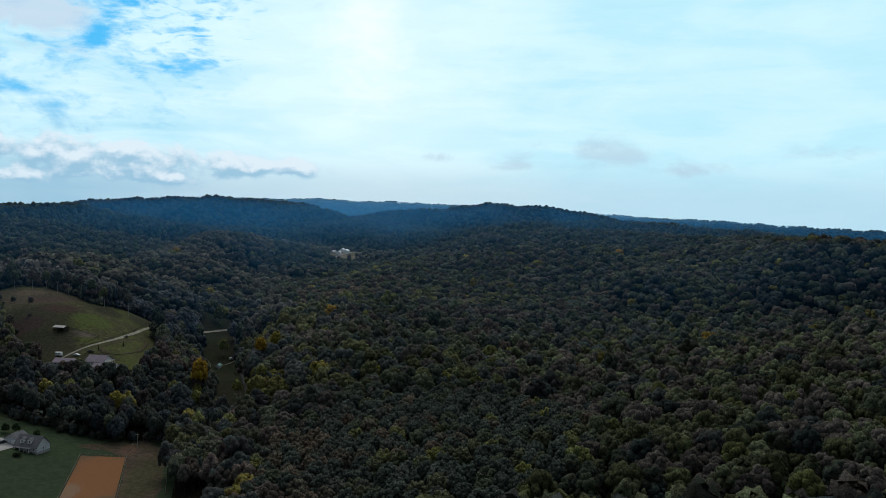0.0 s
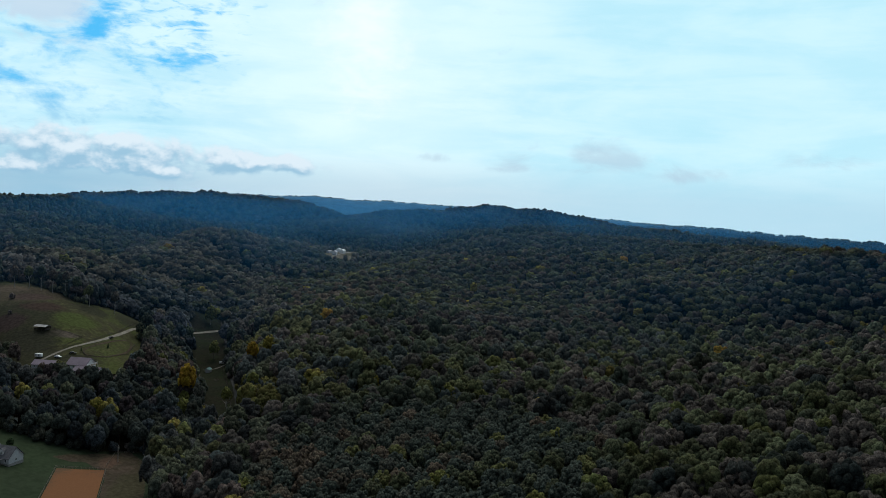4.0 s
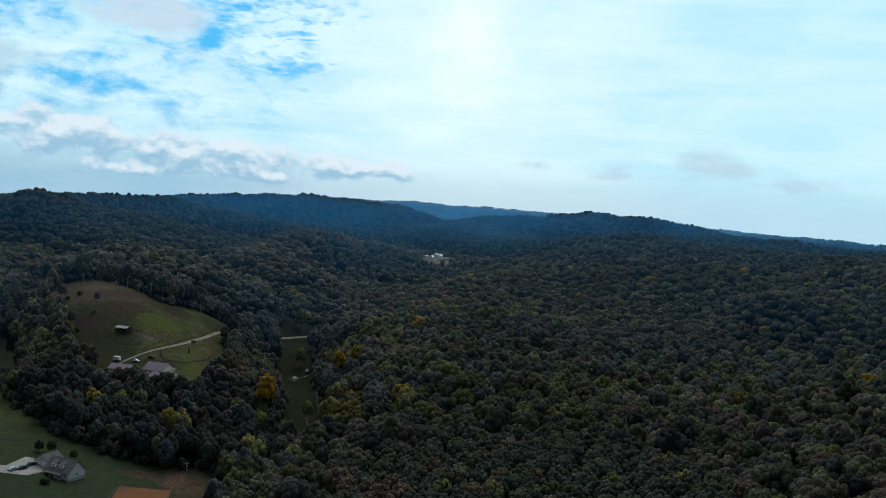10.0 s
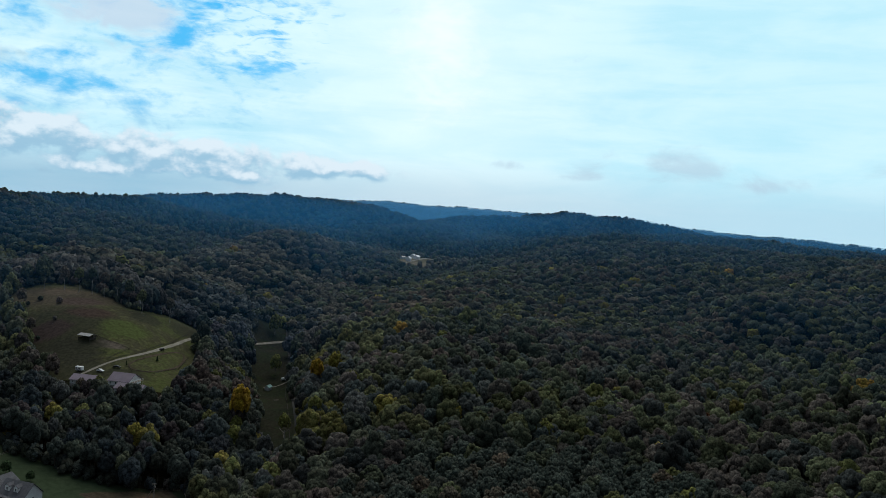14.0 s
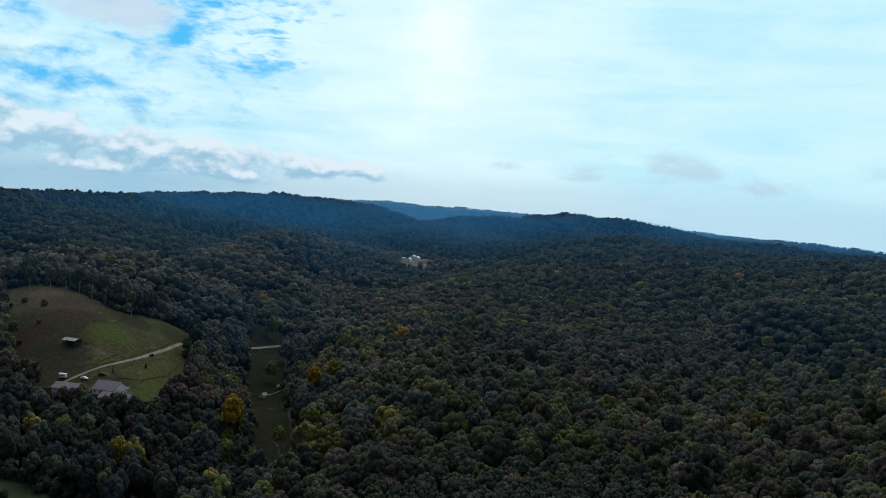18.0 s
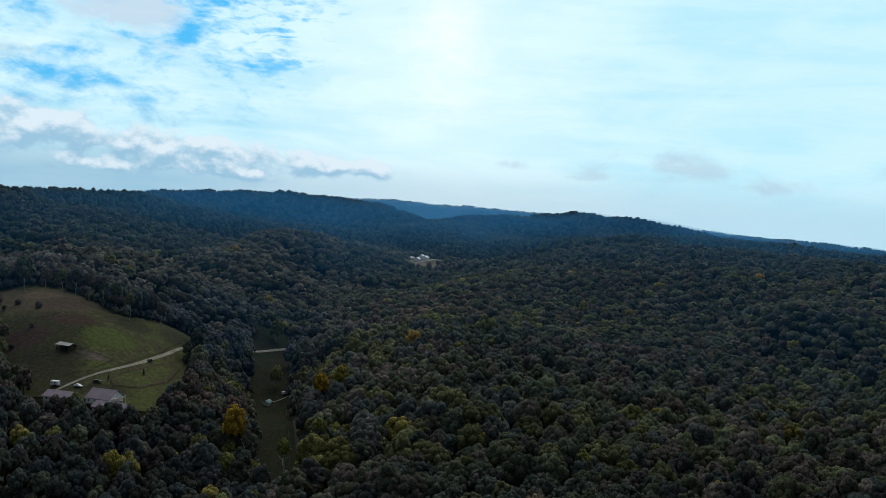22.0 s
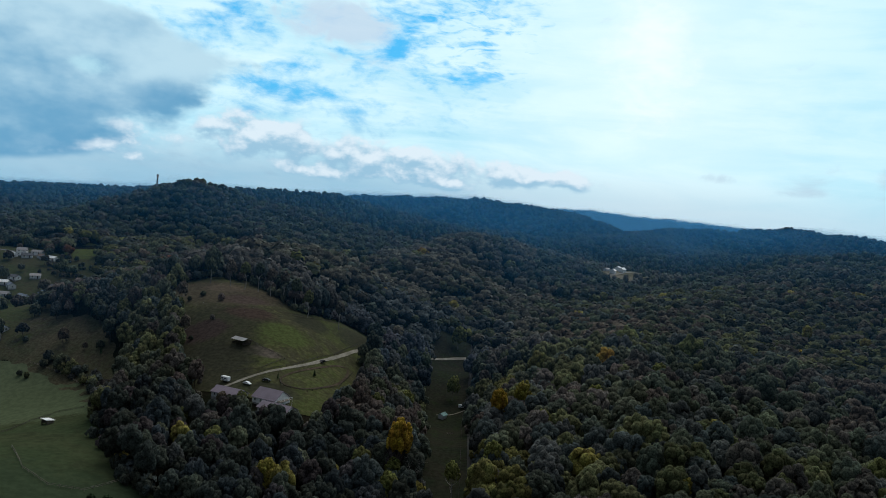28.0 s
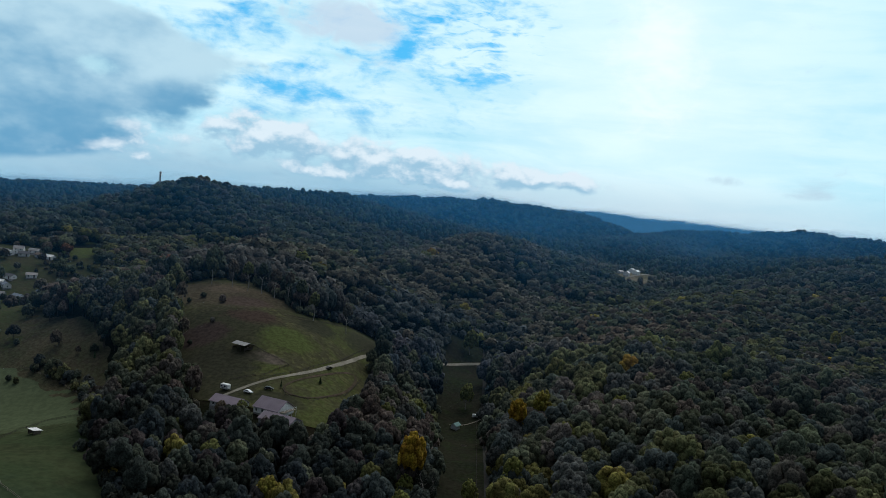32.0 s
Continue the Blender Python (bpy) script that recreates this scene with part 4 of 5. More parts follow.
VALLEY_TREES = [  # x, y, radius, height, colour, label
    (-72, 550, 6.0, 33, ORANGE, "tall golden-orange autumn tree at the meadow's edge"),
    (-115, 511, 5.4, 20, YELLOW, "yellow autumn tree among the dark creek woods"),
    (-73, 708, 4.2, 16, LIME, "slender yellow-green tree standing in the meadow"),
    (-92, 852, 6.0, 20, LIME, "broad yellow-green tree beside the lane crossing"),
    (-47, 541, 3.2, 21, LIME, "tall thin yellow-green tree beside the lane"),
    (-73, 547, 3.8, 17, LIME, "yellow-green tree beside a leafless one"),
    (-53, 494, 5.0, 17, OLIVE, "round olive-yellow tree in the valley woods"),
    (-50, 478, 4.8, 16, LIME, "yellow-green tree low in the valley woods"),
    (-36, 551, 2.8, 18, LIME, "narrow yellow-green tree on the lane's edge"),
    (-37, 622, 4.6, 27, ORANGE, "orange-tinted tree at the foot of the wooded hill"),
    (-27, 640, 4.6, 27, YELLOW, "golden tree at the foot of the wooded hill"),
    (-33, 560, 4.4, 22, LIME, "yellow-green tree beside the shaded lane"),
    (-32, 540, 4.0, 19, YELLOW, "yellowing tree beside the shaded lane"),
    (-71, 530, 4.4, 19, LIME, "yellow-green tree at the edge of the creek woods"),
    (-14, 600, 5.0, 20, LIME, "olive-yellow tree low on the wooded slope"),
    (10, 640, 5.0, 19, LIME, "pale olive tree on the wooded slope"),
]
HILL_TREES = [
    (179, 902, 4.2, 19, YELLOW, "yellow tree standing out of the hill woods"),
    (189, 551, 4.0, 18, RUST, "rust-brown tree in the green hill woods"),
    (222, 600, 3.6, 17, YELLOW, "small yellow tree in the hill woods"),
    (42, 530, 3.8, 18, YELLOW, "yellow-crowned tree among green oaks"),
    (84, 502, 5.2, 20, LIME, "pale yellow-green tree among green oaks"),
    (131, 473, 3.6, 19, YELLOW, "small bright yellow tree in the hill woods"),
    (46, 688, 6.0, 19, LIME, "broad olive-yellow tree on the wooded slope"),
    (-62, 462, 4.2, 15, OLIVE, "yellow-green tree beside the valley lane"),
    (-96, 604, 4.6, 18, OLIVE, "olive tree at the edge of the hill field"),
    (-88, 640, 5.0, 19, LIME, "yellow-green tree at the edge of the hill field"),
]
for n, (x, y, r, h, c, lab) in enumerate(VALLEY_TREES + HILL_TREES):
    tree("autumn_tree" if c in (ORANGE, YELLOW, RUST) else "tree", x, y, r, h, c, NEAR_CROWNS[n % 8], lab, PALE_BARK if c == LIME else BARK)
for n, (x, y, r, h, c, lab) in enumerate([(-152, 569, 2.9, 10, OLIVE, "small olive tree between the barn and the lodge"), (-170, 560, 3.4, 12, GREENS[2], "dark green tree in front of the barn"), (-122, 556, 3.2, 12, GREENS[0], "green tree below the lodge wing"), (-142, 553, 3.3, 11, BROWN, "brown-leaved tree below the lodge"), (-112, 577, 3.0, 11, GREENS[3], "green tree beside the lodge wing"), (-163, 572, 2.6, 7.5, BROWN, "low brown-leaved tree beside the barn wall"), (-176, 573, 2.8, 8, GREENS[4], "low green tree beside the barn wall"), (-136, 563, 2.8, 8, GREENS[2], "low dark tree before the lodge wall"), (-128, 562, 2.6, 7.5, OLIVE, "low olive tree before the lodge wall"), (-148, 566, 2.6, 8, GREENS[0], "low green tree before the lodge wall")]):
    tree("tree", x, y, r, h, c, NEAR_CROWNS[(n + 5) % 8], lab)
bare_tree(-65, 546, 19, "pale leafless tree at the meadow's edge")
bare_tree(74, 374, 19, "grey leafless tree standing in the oak woods")
bare_tree(-40, 483, 14, "small leafless tree in the valley woods")
for n, (x, y, r, h, c) in enumerate([(-217, 716, 3.4, 19, OLIVE), (-228, 719, 3.6, 18, BROWN), (-208, 718, 3.0, 20, GREENS[0]), (-199, 717, 3.4, 19, BROWN), (-179, 709, 3.6, 20, GREENS[3]), (-168, 702, 3.2, 18, OLIVE), (-241, 680, 3.4, 16, BROWN), (-234, 663, 3.2, 15, OLIVE), (-220, 644, 3.0, 14, BROWN), (-242, 719, 3.6, 18, GREENS[1]), (-153, 722, 3.2, 19, GREENS[4]), (-188, 712, 3.0, 21, BROWN)]):
    tree("tall_tree", x, y, r, h, c, NEAR_CROWNS[(n + 3) % 8], "tall " + ("olive", "brown-leaved", "green")[0 if c == OLIVE else 1 if c == BROWN else 2] + " tree with a long bare trunk at the field's edge", PALE_BARK)
CONIFER = [conifer_shape(RNG) for _ in range(3)]
for n, (x, y, r, h) in enumerate([(-163, 470, 2.2, 6.0), (-158, 472, 2.3, 6.6), (-147, 470, 1.9, 5.4), (-172, 444, 3.2, 4.2), (-147, 440, 2.2, 2.8), (-136, 626, 1.8, 4.2), (-148, 604, 1.2, 4.2), (-268, 640, 1.6, 7.0), (-282, 646, 1.6, 6.0), (-300, 652, 3.4, 11)]):
    tree("evergreen" if n < 8 else "tree", x, y, r, h, (0.028, 0.042, 0.022) if n < 8 else BROWN, CONIFER[n % 3] if n in (5, 6, 7) else NEAR_CROWNS[n % 8], "dark clipped evergreen on the open grass" if n < 8 else "brown-leaved tree on the dry bank")

# ---------- the woods ----------
rng = np.random.RandomState(11)
x, y = scatter(rng, 318, 560, 8.8, -43, 43, 0.42)
east = x > -40
x, y = x[east], y[east]
order = np.argsort(np.hypot(x - 55, y - 400))
first, rest = order[:290], order[290:]
PROTO = {}
cols = leaf_tints(x[first], y[first], rng)
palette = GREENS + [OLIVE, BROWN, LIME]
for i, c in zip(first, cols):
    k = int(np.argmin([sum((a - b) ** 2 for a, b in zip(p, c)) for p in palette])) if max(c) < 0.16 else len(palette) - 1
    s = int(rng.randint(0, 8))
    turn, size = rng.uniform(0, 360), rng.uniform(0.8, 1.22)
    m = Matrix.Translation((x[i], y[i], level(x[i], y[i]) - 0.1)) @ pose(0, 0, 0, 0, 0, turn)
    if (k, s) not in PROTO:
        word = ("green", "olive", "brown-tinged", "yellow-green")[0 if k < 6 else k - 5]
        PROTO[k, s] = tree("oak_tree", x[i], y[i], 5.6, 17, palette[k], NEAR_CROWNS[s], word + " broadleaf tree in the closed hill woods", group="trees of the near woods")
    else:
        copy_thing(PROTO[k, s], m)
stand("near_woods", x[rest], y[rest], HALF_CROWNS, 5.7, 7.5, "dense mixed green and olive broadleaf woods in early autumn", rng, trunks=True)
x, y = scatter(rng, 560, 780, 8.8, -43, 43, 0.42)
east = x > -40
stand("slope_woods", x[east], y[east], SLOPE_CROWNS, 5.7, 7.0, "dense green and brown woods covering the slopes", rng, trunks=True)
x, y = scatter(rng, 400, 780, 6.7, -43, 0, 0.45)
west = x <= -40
stand("creek_woods", x[west], y[west], SLOPE_CROWNS, 4.0, 8.0, "dark mixed woods along the creek and round the fields, shade in the leaf colours", rng, trunks=True, squat=1.15)
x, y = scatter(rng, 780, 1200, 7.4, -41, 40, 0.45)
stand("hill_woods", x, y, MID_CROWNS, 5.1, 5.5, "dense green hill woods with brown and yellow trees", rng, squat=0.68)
x, y = scatter(rng, 1200, 2000, 9.8, -41, 36)
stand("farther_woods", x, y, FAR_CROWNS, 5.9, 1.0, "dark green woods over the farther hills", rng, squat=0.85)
x, y = scatter(rng, 2000, 3200, 14.5, -39, 34)
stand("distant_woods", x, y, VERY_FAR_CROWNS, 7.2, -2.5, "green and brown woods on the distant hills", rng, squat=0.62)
x, y = scatter(rng, 3200, 4900, 27, -40, 40)
stand("distant_woods", x, y, VERY_FAR_CROWNS, 9.4, -3.0, "dark green woods on the distant ridges", rng, colour=(0.026, 0.033, 0.023), squat=0.55)
x, y = scatter(rng, 0, 225, 8.0, -180, 180, 0.45)
stand("woods_below", x, y, FAR_CROWNS, 7.0, 6.5, "green woods below the flight path", rng)
x, y = scatter(rng, 225, 318, 8.4, -43, 43, 0.45)
stand("woods_below", x, y, MID_CROWNS, 6.0, 6.5, "green woods below the flight path", rng)
for az in ((-180, -43), (43, 180)):
    x, y = scatter(rng, 225, 430, 10.5, *az, 0.45)
    stand("side_woods", x, y, FAR_CROWNS, 8.0, 5.0, "green woods beside the flight path", rng)
    x, y = scatter(rng, 430, 900, 26, *az)
    stand("side_woods", x, y, FAR_CROWNS, 13, 4.0, "green woods off to the side", rng)
# trees between the town's houses
g = rng.uniform(size=(520, 2)) * np.array([320, 380]) + np.array([-640, 630])
m = inside(TOWN_LAWN, g[:, 0], g[:, 1])
for hx, hy, hr in HOUSE_SPOTS:
    m &= np.hypot(g[:, 0] - hx, g[:, 1] - hy) > hr
    m &= np.hypot(g[:, 0] - 0.975 * hx, g[:, 1] - 0.975 * hy) > hr
stand("town_trees", g[m, 0], g[m, 1], HALF_CROWNS, 3.6, 4.0, "dark green yard trees between the town's houses", rng, trunks=True)
# undergrowth and low boughs along the woods' edges, scrub on the rough ground
ex, ey = [], []
for poly, gap in ((PASTURE, 2.2), (HILL_FIELD, 2.6), (CREEK_MEADOW, 3.0)):
    ring = smooth_outline(poly)
    for (ax, ay), (bx, by) in zip(ring, ring[1:] + ring[:1]):
        n = max(1, int(math.hypot(bx - ax, by - ay) / gap))
        for k in range(n):
            px, py = ax + (bx - ax) * k / n + rng.normal() * 2.2, ay + (by - ay) * k / n + rng.normal() * 2.2
            if py > 478 and not (-190 < px < -118 and 556 < py < 612) and not (-60 < px < -30 and py < 540) and px > -300:
                ex.append(px)
                ey.append(py)
for k in range(16):
    ex.append(-143 + 1.5 * k + rng.normal())
    ey.append(561.5 - 0.3 * k + rng.normal())
stand("edge_thicket", np.array(ex), np.array(ey), MID_CROWNS, 2.7, 0.8, "low leafy boughs and brambles along the woods' edge", rng)
scrub = [(rng.uniform(-246, -205), rng.uniform(600, 700)) for _ in range(6)] + [(rng.uniform(-462, -412), rng.uniform(846, 886)) for _ in range(40)] + [(rng.uniform(-330, -245), rng.uniform(610, 680)) for _ in range(14)]
scrub = np.array([p for p in scrub if abs(p[0] + 181) > 12])
stand("scrub", scrub[:, 0], scrub[:, 1], HALF_CROWNS, 1.9, 0.5, "olive-brown scrub scattered over rough grass", rng)


# ---------- buildings ----------
def box(bm, x0, x1, y0, y1, z0, z1, bevel=0.0):
    """Adds a box to a bmesh, its edges rounded where asked."""
    made = bmesh.ops.create_cube(bm, size=1, matrix=Matrix.Translation(((x0 + x1) / 2, (y0 + y1) / 2, (z0 + z1) / 2)) @ Matrix.Diagonal((x1 - x0, y1 - y0, z1 - z0, 1)))
    if bevel:
        edges = {e for v in made["verts"] for e in v.link_edges}
        bmesh.ops.bevel(bm, geom=list(edges), offset=bevel, segments=2, affect="EDGES")
    return bm


def boxed(name, x0, x1, y0, y1, z0, z1, mat, parent, label="", bevel=0.0):
    return part(name, box(bmesh.new(), x0, x1, y0, y1, z0, z1, bevel), mat, parent, label)


def prism(name, outline, y0, y1, mat, parent, label=""):
    """An outline in x and z pulled along y."""
    bm = bmesh.new()
    a = [bm.verts.new((x, y0, z)) for x, z in outline]
    b = [bm.verts.new((x, y1, z)) for x, z in outline]
    bm.faces.new(a[::-1])
    bm.faces.new(b)
    for i in range(len(a)):
        j = (i + 1) % len(a)
        bm.faces.new((a[i], a[j], b[j], b[i]))
    bmesh.ops.recalc_face_normals(bm, faces=bm.faces[:])
    return part(name, bm, mat, parent, label)


def standing(name, x, y, turn, label, category, group="", sink=0.05, z=None):
    top = new(name)
    top.matrix_world = Matrix.Translation((x, y, (level(x, y) if z is None else z) - sink)) @ pose(0, 0, 0, 0, 0, turn)
    return tagged(top, label, category, group)


def window(parent, x, z, y, w=1.0, h=1.3, out=-1, along="x"):
    """A framed window on a wall; out is the side to which it faces."""
    def lay(name, a0, a1, b0, b1, depth0, depth1, mat, to):
        d0, d1 = sorted((y + out * depth0, y + out * depth1))
        if along == "x":
            return boxed(name, a0, a1, d0, d1, b0, b1, mat, to)
        return boxed(name, d0, d1, a0, a1, b0, b1, mat, to)
    win = lay("window", x - w / 2, x + w / 2, z, z + h, 0.0, 0.05, WHITE_PAINT, parent)
    lay("pane", x - w / 2 + 0.09, x + w / 2 - 0.09, z + 0.09, z + h / 2 - 0.03, 0.05, 0.065, GLASS, win)
    lay("pane", x - w / 2 + 0.09, x + w / 2 - 0.09, z + h / 2 + 0.03, z + h - 0.09, 0.05, 0.065, GLASS, win)
    lay("sill", x - w / 2 - 0.08, x + w / 2 + 0.08, z - 0.08, z, 0.0, 0.12, WHITE_PAINT, win)


def gable_roof(parent, x0, x1, half, eave, ridge, mat, over=0.5, thick=0.18, name="roof", seams=0.0, cy=0.0):
    """Two sloping slabs with an overhang, the ridge along x."""
    slope = (ridge - eave) / half
    for s in (-1, 1):
        bm = bmesh.new()
        ye, ze = cy + s * (half + over), eave - slope * over
        pts = [(cy, ridge), (ye, ze), (ye, ze + thick), (cy, ridge + thick)]
        a = [bm.verts.new((x0 - over, yy, zz)) for yy, zz in pts]
        b = [bm.verts.new((x1 + over, yy, zz)) for yy, zz in pts]
        bm.faces.new(a)
        bm.faces.new(b[::-1])
        for i in range(4):
            j = (i + 1) % 4
            bm.faces.new((a[i], b[i], b[j], a[j]))
        bmesh.ops.recalc_face_normals(bm, faces=bm.faces[:])
        slab = part(name, bm, mat, parent)
        if seams:
            n = int((x1 - x0 + 2 * over) / seams)
            for k in range(1, n):
                xx = x0 - over + k * seams
                bs = bmesh.new()
                vs = [bs.verts.new(p) for p in ((xx - 0.03, cy, ridge + thick), (xx + 0.03, cy, ridge + thick), (xx + 0.03, ye, ze + thick), (xx - 0.03, ye, ze + thick), (xx, cy, ridge + thick + 0.05), (xx, ye, ze + thick + 0.05))]
                bs.faces.new((vs[0], vs[4], vs[5], vs[3]))
                bs.faces.new((vs[4], vs[1], vs[2], vs[5]))
                part("seam", bs, mat, slab)
    return slope


def gable_walls(parent, x0, x1, half, eave, ridge, mat, cy=0.0, name="wall"):
    t = 0.2
    boxed(name, x0, x1, cy - half, cy - half + t, 0, eave, mat, parent)
    boxed(name, x0, x1, cy + half - t, cy + half, 0, eave, mat, parent)
    for xa, xb in ((x0 + 0.002, x0 + t), (x1 - t, x1 - 0.002)):
        bm = bmesh.new()
        pts = [(cy - half + t, 0), (cy + half - t, 0), (cy + half - t, eave), (cy, ridge - 0.02), (cy - half + t, eave)]
        a = [bm.verts.new((xa, yy, zz)) for yy, zz in pts]
        b = [bm.verts.new((xb, yy, zz)) for yy, zz in pts]
        bm.faces.new(a[::-1])
        bm.faces.new(b)
        for i in range(5):
            j = (i + 1) % 5
            bm.faces.new((a[i], a[j], b[j], b[i]))
        bmesh.ops.recalc_face_normals(bm, faces=bm.faces[:])
        part("gable_wall", bm, mat, parent)


def house(name, x, y, turn, length, width, eave, ridge, wall, roof, label, rows=1, chimney=False, group="", seams=0.0, detail=True, z=None, deep=1.5):
    h = standing(name, x, y, turn, label, "house", group, z=z)
    half = width / 2
    boxed("foundation", -length / 2 - 0.05, length / 2 + 0.05, -half - 0.05, half + 0.05, -deep, 0.25, CONCRETE, h)
    gable_walls(h, -length / 2, length / 2, half, eave, ridge, wall)
    gable_roof(h, -length / 2, length / 2, half, eave, ridge, roof, seams=seams)
    if detail:
        n = max(2, int(length / 3.2))
        for r in range(rows):
            for i in range(n):
                xx = -length / 2 + (i + 0.5) * length / n
                for s in (-1, 1):
                    if r == 0 and i == n // 2 and s < 0:
                        d = boxed("door", xx - 0.5, xx + 0.5, -half - 0.06, -half, 0.25, 2.35, DARK_WOOD, h)
                        boxed("handle", xx + 0.34, xx + 0.42, -half - 0.11, -half - 0.06, 1.2, 1.32, STEEL, d)
                    else:
                        window(h, xx, 1.0 + 2.7 * r, s * half, out=s)
            for s in (-1, 1):
                window(h, 0, 1.0 + 2.7 * r, s * length / 2, out=s, along="y")
    if chimney:
        c = boxed("chimney", length * 0.2, length * 0.2 + 0.8, -0.4, 0.4, ridge - 0.8, ridge + 1.1, CONCRETE, h)
        boxed("cap", length * 0.2 - 0.08, length * 0.2 + 0.88, -0.48, 0.48, ridge + 1.1, ridge + 1.22, CONCRETE, c)
    return h


def farmhouse():
    h = house("farmhouse", -144, 453, -24, 14, 9.5, 3.1, 7.6, SIDING, SHINGLE, "pale-sided farmhouse with grey shingle roof and two white dormers", rows=1)
    slope = (7.6 - 3.1) / 4.75
    for x in (-3.0, 1.6):
        yf = -3.7
        d = boxed("dormer", x - 1.15, x + 1.15, yf, -1.2, 3.1 + slope * (4.75 - 3.7) - 0.3, 6.2, WHITE_PAINT, h, "white-painted dormer")
        window(d, x, 4.55, yf, 0.9, 1.2)
        for s in (-1, 1):
            bm = bmesh.new()
            ps = [(x, 7.15), (x + s * 1.35, 6.05), (x + s * 1.35, 6.2), (x, 7.3)]
            a = [bm.verts.new((px, yf - 0.3, pz)) for px, pz in ps]
            b = [bm.verts.new((px, -0.4, pz)) for px, pz in ps]
            bm.faces.new(a)
            bm.faces.new(b[::-1])
            for i in range(4):
                bm.faces.new((a[i], b[i], b[(i + 1) % 4], a[(i + 1) % 4]))
            bmesh.ops.recalc_face_normals(bm, faces=bm.faces[:])
            part("dormer_roof", bm, SHINGLE, d)
        prism("dormer_gable", [(x - 1.0, 6.2), (x + 1.0, 6.2), (x, 7.13)], yf + 0.004, yf + 0.12, WHITE_PAINT, d)
    porch = boxed("porch", -5.0, 4.0, -7.0, -4.8, 0.0, 0.3, WOOD, h)
    for x in (-4.8, -1.9, 0.9, 3.8):
        boxed("porch_post", x - 0.09, x + 0.09, -6.9, -6.72, 0.3, 2.62, WHITE_PAINT, porch)
    boxed("porch_rail", -4.8, -0.7, -6.86, -6.78, 1.05, 1.15, WHITE_PAINT, porch)
    boxed("porch_rail", 1.0, 3.8, -6.86, -6.78, 1.05, 1.15, WHITE_PAINT, porch)
    prism_roof = bmesh.new()
    box(prism_roof, -5.4, 4.4, -7.3, -4.72, 2.62, 2.76)
    part("porch_roof", prism_roof, SHINGLE, porch)
    for k in range(3):
        boxed("step", -0.6, 0.9, -7.35 - 0.3 * k, -7.05 - 0.3 * k, 0.0, 0.24 - 0.08 * k, WOOD, porch)
    g = house("garage_wing", -154, 459.5, 66, 8.5, 8.0, 2.9, 5.4, SIDING, SHINGLE, "pale-sided garage with grey shingle roof beside the farmhouse", detail=False)
    for y in (-1.9, 1.9):
        d = boxed("garage_door", -4.32, -4.25, y - 1.4, y + 1.4, 0.25, 2.45, WHITE_PAINT, g, "white sectional garage door")
        for k in range(1, 4):
            boxed("panel_joint", -4.335, -4.32, y - 1.36, y + 1.36, 0.25 + 0.55 * k - 0.02, 0.25 + 0.55 * k + 0.02, STEEL, d)
    window(g, 0, 3.2, -4.25, 0.8, 0.9, -1, "y")


farmhouse()
patch("concrete_drive", [(-169, 439), (-165, 461), (-157, 462), (-152, 451), (-156, 443)], CONCRETE, 0.4, "pale concrete parking pad beside the farmhouse", "driveway", 4, 0)
ribbon("farm_drive", [(-165, 446), (-181, 443), (-203, 439), (-240, 438), (-300, 432)], 4.0, CONCRETE, 0.36, "pale drive leading off through the pasture", "driveway")


def car(x, y, turn, paint, label, van=False):
    c = standing("car", x, y, turn, label, "car", sink=-0.36)
    prof = [(-2.2, 0.35), (2.2, 0.35), (2.25, 0.75), (1.2, 0.92), (0.5, 1.45), (-1.2, 1.48), (-1.9, 0.98), (-2.25, 0.9)] if not van else [(-2.5, 0.35), (2.4, 0.35), (2.45, 0.95), (1.7, 1.15), (1.1, 1.9), (-2.4, 1.95), (-2.5, 0.9)]
    body = prism("body", prof, -0.88, 0.88, paint, c)
    bmesh_edges = bmesh.new()
    bmesh_edges.from_mesh(body.data)
    bmesh.ops.bevel(bmesh_edges, geom=bmesh_edges.edges[:], offset=0.09, segments=2, affect="EDGES")
    bmesh_edges.to_mesh(body.data)
    bmesh_edges.free()
    for s in (-1, 1):
        boxed("side_window", -1.1, 0.45, s * 0.885 - 0.01, s * 0.885 + 0.01, 0.98, 1.36, GLASS, body)
    for xx in (-1.4, 1.4):
        for s in (-1, 1):
            bm = bmesh.new()
            bmesh.ops.create_cone(bm, cap_ends=True, segments=14, radius1=0.33, radius2=0.33, depth=0.22, matrix=Matrix.Translation((xx, s * 0.82, 0.33)) @ Euler((math.pi / 2, 0, 0)).to_matrix().to_4x4())
            w = part("wheel", bm, RUBBER, c)
            bm = bmesh.new()
            bmesh.ops.create_cone(bm, cap_ends=True, segments=12, radius1=0.2, radius2=0.16, depth=0.03, matrix=Matrix.Translation((xx, s * 0.94, 0.33)) @ Euler((math.pi / 2 * -s, 0, 0)).to_matrix().to_4x4())
            part("rim", bm, STEEL, w)
    return c


BLUE_CAR = material("dark_blue_car_paint", (0.02, 0.035, 0.07), 0.3, 0.3, scale=0.6, grain=4, spread=0.04, bump=0.0, spec=0.5)
BLACK_CAR = material("black_car_paint", (0.018, 0.018, 0.02), 0.3, 0.2, scale=0.6, grain=4, spread=0.04, bump=0.0, spec=0.5)
WHITE_CAR = material("white_car_paint", (0.72, 0.73, 0.74), 0.35, 0.0, scale=0.6, grain=4, spread=0.04, bump=0.0, spec=0.5)
PALE_CAR = material("pale_blue_car_paint", (0.42, 0.52, 0.62), 0.35, 0.1, scale=0.6, grain=4, spread=0.04, bump=0.0, spec=0.5)
